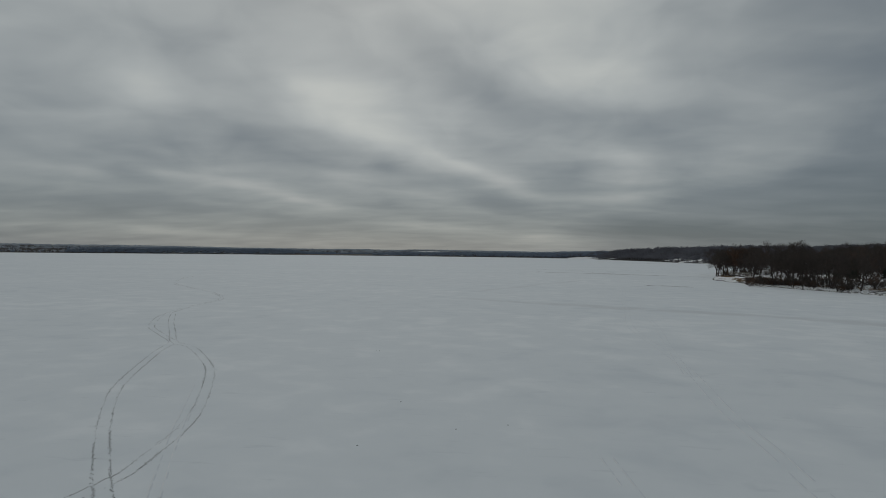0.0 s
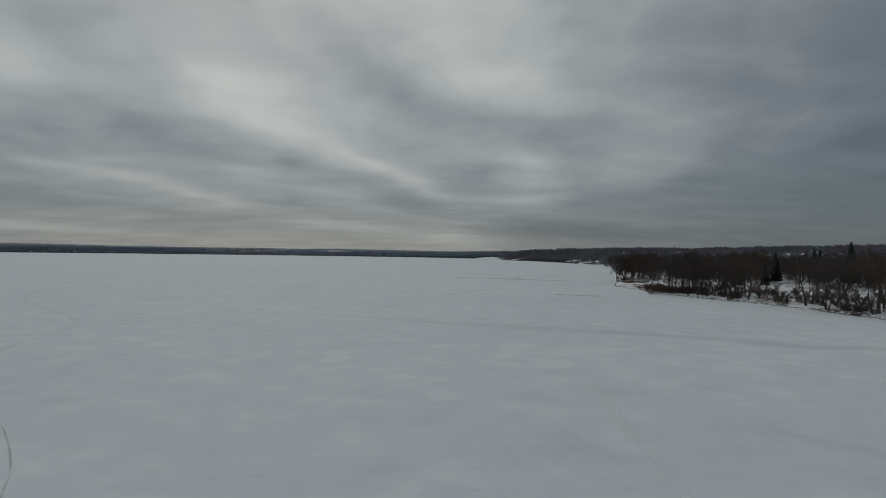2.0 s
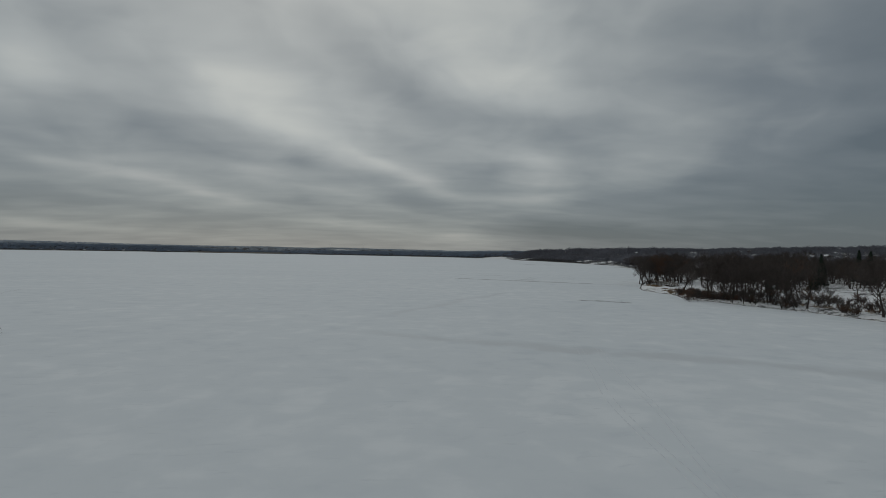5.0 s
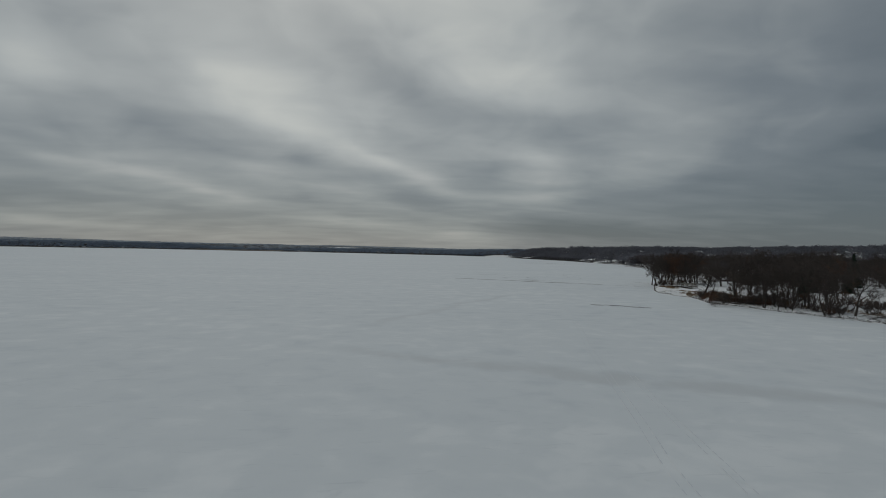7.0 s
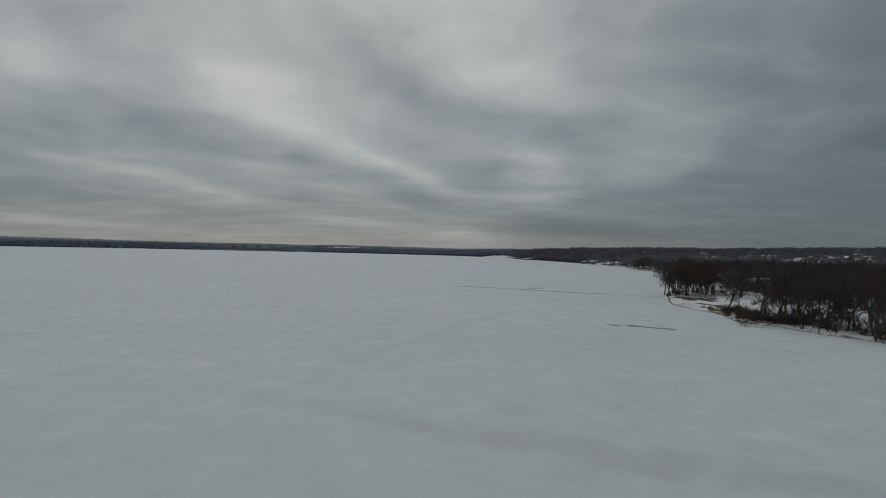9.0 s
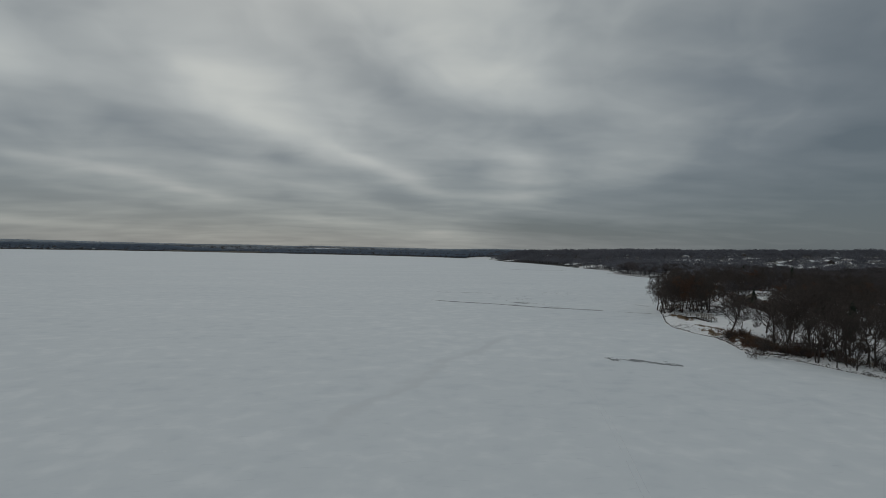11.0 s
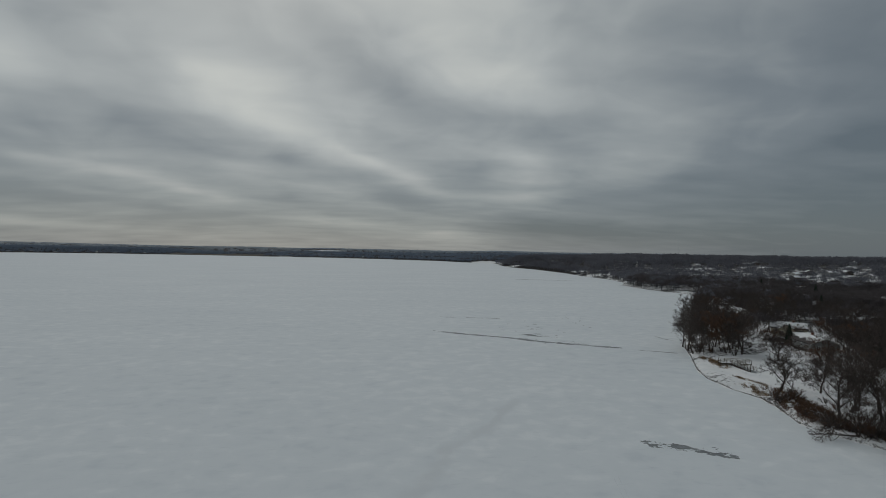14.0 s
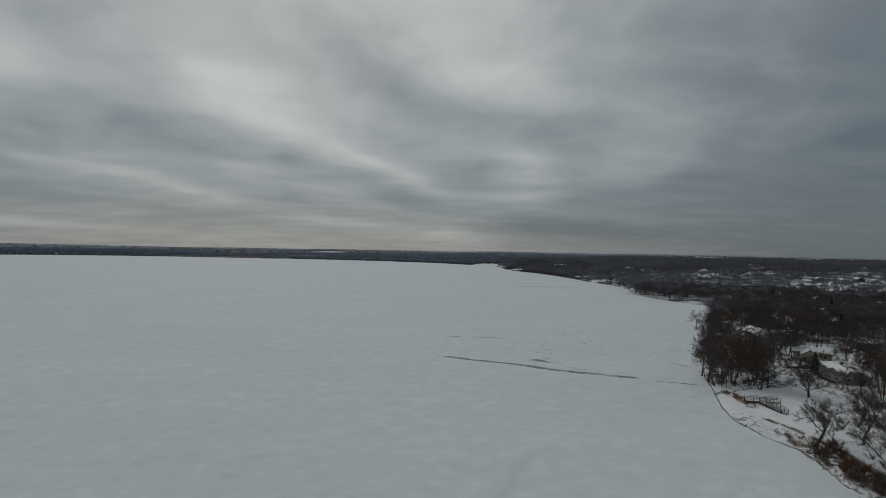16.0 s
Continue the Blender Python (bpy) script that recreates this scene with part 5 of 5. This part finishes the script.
rng = random.Random(77)
rocks = Shape()
for (ax, ay), (bx, by) in zip(SHORE[4:25], SHORE[5:26]):
    n = int(math.hypot(bx - ax, by - ay) * (18 if ay > 106 else 11))
    k = math.hypot(bx - ax, by - ay)
    for i in range(n):
        t = rng.random()
        o = abs(rng.gauss(0.0, 0.14 if ay > 132 else 0.22 if ay > 106 else 0.35)) * (2.0 if rng.random() < 0.06 else 1.0)
        x, y = ax + (bx - ax) * t + (by - ay) / k * o, ay + (by - ay) * t - (bx - ax) / k * o
        boulder(rng, rocks, x, y, max(0.0, ground_z(x, y)) + 0.02)
lone("shore_stones", rocks, MAT_STONE, "dark shore stones and frozen debris along the ice edge", "stones", kind="stuff")


def reeds(name, label, line, width, count, height, mat, bare=-0.15):
    s = Shape()
    for i in range(int(count * 1.6)):
        k = rng.randrange(len(line) - 1)
        t = rng.random()
        (ax, ay), (bx, by) = line[k], line[k + 1]
        x, y = ax + (bx - ax) * t + rng.gauss(0, width / 2), ay + (by - ay) * t + rng.gauss(0, width / 2)
        z = max(0.0, ground_z(x, y))
        if inland(x, y) < 0.5:
            continue
        lump = waves(np.array(x), np.array(y), 0.9)
        if lump < bare:
            continue
        h = height * 0.55 * rng.uniform(0.4, 1.1)
        a = rng.uniform(0, 6.28)
        tip = Vector((x + math.cos(a) * h * 0.35, y + math.sin(a) * h * 0.35, z + h))
        s.tube([Vector((x, y, z - 0.05)), tip], [0.02, 0], 3, False)
    return lone(name, s, mat, label, "dry grass", kind="stuff")


reeds("reeds", "clump of tan dry reeds at the foot of the trees", [(105.8, 162), (105.4, 158), (104.3, 153.5), (102, 145.5)], 1.5, 2600, 1.2, MAT_REED)
reeds("reeds", "strip of dry brown grass along the top of the bank", [(98.6, 137), (98.4, 134.5), (99.1, 130.5), (99.2, 125.5), (99.2, 120.8), (99.0, 116), (98.7, 111.5)], 0.7, 3400, 0.55, MAT_REED, -0.30)
reeds("reeds", "scattered dry tufts in the snow by the ice", [(96.3, 128.6), (95.0, 126), (93.8, 123.2), (93.6, 120), (95.5, 116), (94, 112)], 1.5, 3000, 0.8, MAT_REED)
reeds("reeds", "rusty brush and grass on the wooded point", [(93, 113), (91.5, 108), (90, 103), (91.5, 99), (94, 95), (97, 88)], 3.0, 6000, 1.1, MAT_TWIG_RED)
reeds("reeds", "dry grass under the bank along the wooded shore", [(98, 84), (102, 76), (105, 66), (107.5, 55), (106.5, 40), (107, 25)], 2.4, 5000, 0.8, MAT_REED)

trunk, limb, twig = bare_tree(401, 9.5, 3.4, limbs=6, girth=0.19, clear=0.3, fine=False)
log = thing("fallen_tree", Matrix.Translation((90.6, 91.8, 0.75)) @ Euler((0, radians(-83), radians(-6))).to_matrix().to_4x4(), "fallen leafless tree lying from the bank onto the ice", "fallen tree")
part("trunk", trunk, MAT_BARK, log, smooth=True)
part("branchwork", limb, MAT_BARK, log)
part("crown", twig, MAT_TWIG, log)


# ---- marks on the ice ----
def smooth_line(points, step):
    """Evenly spaced points on a rounded curve through the given ones."""
    out = []
    n = len(points)
    for i in range(n - 1):
        p0, p1, p2, p3 = (Vector((*points[max(0, min(n - 1, k))], 0)) for k in (i - 1, i, i + 1, i + 2))
        m = max(2, int((p2 - p1).length / step))
        for j in range(m):
            t = j / m
            out.append(0.5 * ((2 * p1) + (p2 - p0) * t + (2 * p0 - 5 * p1 + 4 * p2 - p3) * t * t + (3 * p1 - p0 - 3 * p2 + p3) * t ** 3))
    return out


def slab(s, cx, cy, ux, uy, ln, wd, z, sides=6):
    """A thin irregular slab lying on the ice."""
    b = len(s.v)
    for lift, f in ((0.0, 1.0), (z, 0.9)):
        for i in range(sides):
            a = 2 * math.pi * i / sides
            r = SLAB_RNG.uniform(0.75, 1.15) if lift == 0 else 1.0
            px, py = math.cos(a) * ln / 2 * f * r, math.sin(a) * wd / 2 * f * r
            s.v.append((cx + ux * px - uy * py, cy + uy * px + ux * py, 0.002 + lift))
    s.f.append(tuple(b + sides + i for i in range(sides)))
    for i in range(sides):
        j = (i + 1) % sides
        s.f.append((b + i, b + j, b + sides + j, b + sides + i))


SLAB_RNG = random.Random(8)


def tyre_track(points, gauge, label, heavy, wide=0.13, keep=0.8):
    s = Shape()
    line = smooth_line(points, 0.07)
    for side in (-1, 1):
        for i in range(len(line) - 1):
            d = (line[i + 1] - line[i])
            if d.length < 1e-4:
                continue
            d.normalize()
            strength = 0.42 + 0.5 * math.sin(i * 0.02 + side * 0.8 + heavy) + 0.45 * math.sin(i * 0.075 + side) + 0.2 * math.sin(i * 0.31 + heavy)
            if SLAB_RNG.random() > keep * (0.22 + 0.9 * max(0, strength)):
                continue
            p = line[i] + Vector((-d.y, d.x, 0)) * (side * gauge / 2 + SLAB_RNG.gauss(0, 0.04))
            slab(s, p.x, p.y, d.x, d.y, SLAB_RNG.uniform(0.04, 0.12), wide * SLAB_RNG.uniform(0.3, 0.8), 0.006)
    return lone("tyre_track", s, MAT_TRACK, label, "tyre track", "tyre tracks on the ice", "stuff")


tyre_track([(-21.5, -67.0), (-23.1, -65.1), (-26, -61.4), (-29.1, -57.2), (-33, -51.2), (-35.8, -45.2), (-39.1, -37.2), (-41.1, -31.8), (-45.4, -27.1), (-50.8, -21), (-55.8, -12), (-58.5, -3.8), (-60.4, 5.6), (-62.8, 20),
            (-73.8, 36), (-91.6, 54.5), (-104.1, 69), (-118.7, 95.5), (-126.6, 118.4)], 0.68, "looping pair of dark slushy tyre marks across the snowy ice", 0.3)
tyre_track([(-56, -8), (-51, -16.4), (-44.6, -26.1), (-40.8, -31.8), (-37.3, -34.5), (-33.2, -39.4), (-29.6, -44.5), (-26.6, -50.5), (-24.6, -55), (-23.4, -58.8), (-22.8, -62.6), (-22.6, -64.8), (-23.4, -68)], 0.68,
           "second looping pair of dark tyre marks crossing the first", 1.6)


for line, turn in (([(58, 214.5), (66, 207)], 0.2), ([(60, 210.5), (69, 209)], 0.9), ([(71, 198), (78, 186)], 1.4), ([(74, 197), (80.5, 185.5)], 2.0), ([(60.5, 202), (63, 193)], 0.5), ([(65, 216), (71, 205)], 2.6)):
    tyre_track(line, 1.0, "short dark skid marks beside the long crack", turn, 0.45, 1.2)


def faint_trail(points, gauge, label, width=0.10):
    """Two shallow packed grooves with a low raised lip."""
    line = smooth_line(points, 1.0)
    t = thing("ski_trail", Matrix.Identity(4), label, "snow trail", "faint trails on the ice")
    for side in (-1, 1):
        for off, w, mat, lift in ((0.0, width, MAT_PACKED, 0.004), (width * 0.8, width * 0.6, MAT_RIDGE, 0.012)):
            s = Shape()
            for i in range(len(line) - 1):
                if SLAB_RNG.random() < 0.18:
                    continue
                d = (line[i + 1] - line[i]).normalized()
                nrm = Vector((-d.y, d.x, 0))
                p = line[i] + nrm * (side * gauge / 2 + off)
                slab(s, p.x, p.y, d.x, d.y, 0.97, w, lift, 6)
            tagged(part("groove" if mat is MAT_PACKED else "lip", s, mat, t), kind="stuff")


faint_trail([(7.6, -70), (7.8, -63.7), (8.5, -58.7), (9.3, -52), (11.9, -37.3), (14.1, -14.1), (17.4, 0.2), (22.7, 22), (25.5, 33.4), (30.3, 50.3), (37.8, 80.9)], 0.75, "faint snowmobile trail running up the snowy ice")
faint_trail([(10.8, -41.6), (14.9, -24.6), (17.9, -12.8), (21, 3.2), (25, 20)], 0.6, "second faint trail beside the snowmobile track", 0.08)
faint_trail([(-19.6, -66.8), (-23.2, -59.6), (-25.0, -55.6)], 0.5, "faint straight trail beside the tyre marks", 0.09)
faint_trail([(-24.3, -57.0), (-26.6, -52.0), (-28.6, -47.6)], 0.55, "thin straight trail between the tyre marks", 0.07)
faint_trail([(0, -66), (-0.2, -62), (-0.4, -58.8)], 0.6, "short faint trail in the wind-packed snow", 0.08)


def ice_gap(points, width, label, seed, cell=0.3, level=0.0, stretch=2.5, loose=0.0, gaps=0.5, taper=0.8, flecks=0.0):
    """A ragged strip where wind has swept the snow off the ice, joined from small cells."""
    line = smooth_line(points, cell)
    a, b = line[0], line[-1]
    ux, uy = (b - a).normalized().x, (b - a).normalized().y
    mid = np.array([(p.x, p.y) for p in line])
    s_line = (mid[:, 0] - a.x) * ux + (mid[:, 1] - a.y) * uy
    o_line = -(mid[:, 0] - a.x) * uy + (mid[:, 1] - a.y) * ux
    length = s_line[-1]
    rows, cols = int(width * 2.4 / cell), int(length / cell)
    s = Shape()
    corner = {}

    def vert(i, j):
        if (i, j) not in corner:
            q = noise.noise_vector(Vector((i * 0.7, j * 0.7, seed))) * cell * 0.35
            u, v = i * cell, (j - rows / 2) * cell + float(np.interp(i * cell, s_line, o_line))
            corner[(i, j)] = len(s.v)
            s.v.append((a.x + u * ux - v * uy + q.x, a.y + u * uy + v * ux + q.y, 0.006))
        return corner[(i, j)]

    for i in range(cols):
        for j in range(rows):
            u, v = i * cell, (j + 0.5 - rows / 2) * cell
            n = noise.fractal(Vector((u / stretch / width, v * 1.6 / width, seed * 3.1)), 0.8, 2.2, 4) + flecks * noise.noise(Vector((u * 1.1, v * 2.6, seed)))
            slow = noise.noise(Vector((u / width / 4, seed * 1.7, 0.5)))
            body = 0.6 + gaps * slow - (abs(v) / (width * 0.5)) ** 1.4
            body -= 0.8 * max(0, 1 - u / (width * taper)) + 0.8 * max(0, 1 - (length - u) / (width * taper))
            if body + n * (1.0 + loose) > level:
                s.f.append((vert(i, j), vert(i + 1, j), vert(i + 1, j + 1), vert(i, j + 1)))
    if not s.f:
        s.f.append((vert(0, 0), vert(1, 0), vert(1, 1), vert(0, 1)))
    return lone("bare_ice", s, MAT_BARE_ICE, label, "ice patch", "bare patches in the snow", "")


for k, (run, wide) in enumerate((([(23, 224.2), (29, 219.8)], 2.2), ([(29.5, 219.5), (36.8, 214.2)], 3.2), ([(37.8, 213.6), (43, 210.8)], 2.8), ([(43.6, 210.5), (53, 204.2)], 3.2), ([(53.6, 203.8), (60.6, 198.2)], 2.8),
                                 ([(61.2, 197.7), (66.5, 194.5)], 2.4), ([(67, 194.2), (77, 188.8)], 3.4), ([(78.0, 188.2), (88, 182.9)], 2.4))):
    (ax, ay), (bx, by) = run
    reach = 0.95 / math.hypot(bx - ax, by - ay)
    run = [(ax - (bx - ax) * reach, ay - (by - ay) * reach), (bx + (bx - ax) * reach, by + (by - ay) * reach)]
    ice_gap(run, wide, "dark ragged stretch of a long crack in the snowy ice", 3 + 6 * k, 0.3, 0.0, 2.2, 0.35, 0.1, 0.45 if k < 7 else 1.2, 0.3)
ice_gap([(92, 179.1), (98, 176), (104.1, 172.9)], 1.0, "thin dark crack of bare ice reaching the shore", 5, 0.25, -0.1, 5)
ice_gap([(48.6, 93.6), (52.0, 91.8), (55.4, 90.2), (58.8, 88.3), (62.6, 86.2)], 3.4, "ragged patch of grey bare ice swept clear of snow", 40, 0.10, 0.22, 0.8, 0.7, 0.2, 0.8, 0.6)
ice_gap([(166, 646), (200, 634), (238, 622)], 5.0, "distant dark crack across the bay ice", 15, 1.0, 0.0, 5)
ice_gap([(114.5, 209), (114.9, 202), (117, 196)], 0.8, "thin crack by the point", 17, 0.25, 0.0, 5)
ice_gap([(58.5, 215.5), (63, 212.0), (68.5, 207.5)], 4.0, "scuffed patch of bare ice beside the long crack", 19, 0.35, 0.35, 2)
ice_gap([(27, 272), (45, 268), (70, 262)], 2.2, "faint thin crack further out", 21, 0.5, 0.4, 5)

ice_gap([(256, 548), (262, 534)], 2.2, "dark strip of open ice by the reedy point", 27, 0.4, -0.2, 5)
ice_gap([(262, 470), (266, 440), (262, 418)], 1.6, "thin dark crack along the bay shore", 29, 0.4, 0.0, 5)

marsh = Shape()
r3 = random.Random(41)
m_t, m_o = np.random.default_rng(41).random(4200), 6 + 190 * np.random.default_rng(42).random(4200)
m_x, m_y = -1060 + 470 * m_t, 2612 - 210 * m_t + m_o
for x, y, z in zip(m_x, m_y, land_height(m_x, m_y)):
    marsh.tube([Vector((x, y, z - 0.1)), Vector((x + r3.uniform(-1, 1), y, z + r3.uniform(1.6, 3.2)))], [0.9, 0], 4, False)
lone("marsh_reeds", marsh, MAT_MARSH, "tan reed marsh on the far shore", "reeds", kind="stuff")


def radio_mast(x, y, height):
    m = thing("radio_mast", stand_at(x, y, 0), "thin steel radio mast on the horizon", "mast", "radio masts on the horizon")
    lattice = Shape()
    for k in range(3):
        a = k * 2.094
        lattice.tube([Vector((math.cos(a) * 1.6, math.sin(a) * 1.6, 0)), Vector((0.25 * math.cos(a), 0.25 * math.sin(a), height))], [0.22, 0.12], 4)
    for z in range(4, int(height), 6):
        r = 1.6 * (1 - z / height) + 0.25
        for k in range(3):
            a, b = k * 2.094, (k + 1) * 2.094
            lattice.tube([Vector((math.cos(a) * r, math.sin(a) * r, z)), Vector((math.cos(b) * r, math.sin(b) * r, z + 3))], [0.1, 0.1], 3, False)
    part("lattice", lattice, MAT_STEEL, m)
    part("antenna", Shape().tube([Vector((0, 0, height)), Vector((0, 0, height + 6))], [0.14, 0.05], 5), MAT_STEEL, m)


for x, y, h in ((260, 4300, 62), (-310, 4250, 55), (2150, 3560, 60), (2700, 3300, 58), (-560, 4100, 48)):
    radio_mast(x, y, h)

crumbs = Shape()
r2 = random.Random(31)
for _ in range(26):
    slab(crumbs, r2.gauss(66, 7), r2.gauss(226, 14), 1, 0.2, r2.uniform(0.8, 2.6), r2.uniform(0.3, 0.8), 0.006, 8)
for _ in range(14):
    slab(crumbs, r2.gauss(97, 6), r2.gauss(262, 12), 1, 0.1, r2.uniform(0.8, 2.6), r2.uniform(0.3, 0.8), 0.006, 8)
for x, y in ((-17.1, -34.2), (-17.4, -34.4), (-8, -57), (-13, -60), (-12, -52), (-5, -56)):
    slab(crumbs, x, y, 1, 0.1, 0.11, 0.08, 0.02, 6)
lone("ice_scuffs", crumbs, MAT_BARE_ICE, "scattered dark scuffs in the snow crust", "ice scuffs", kind="stuff")
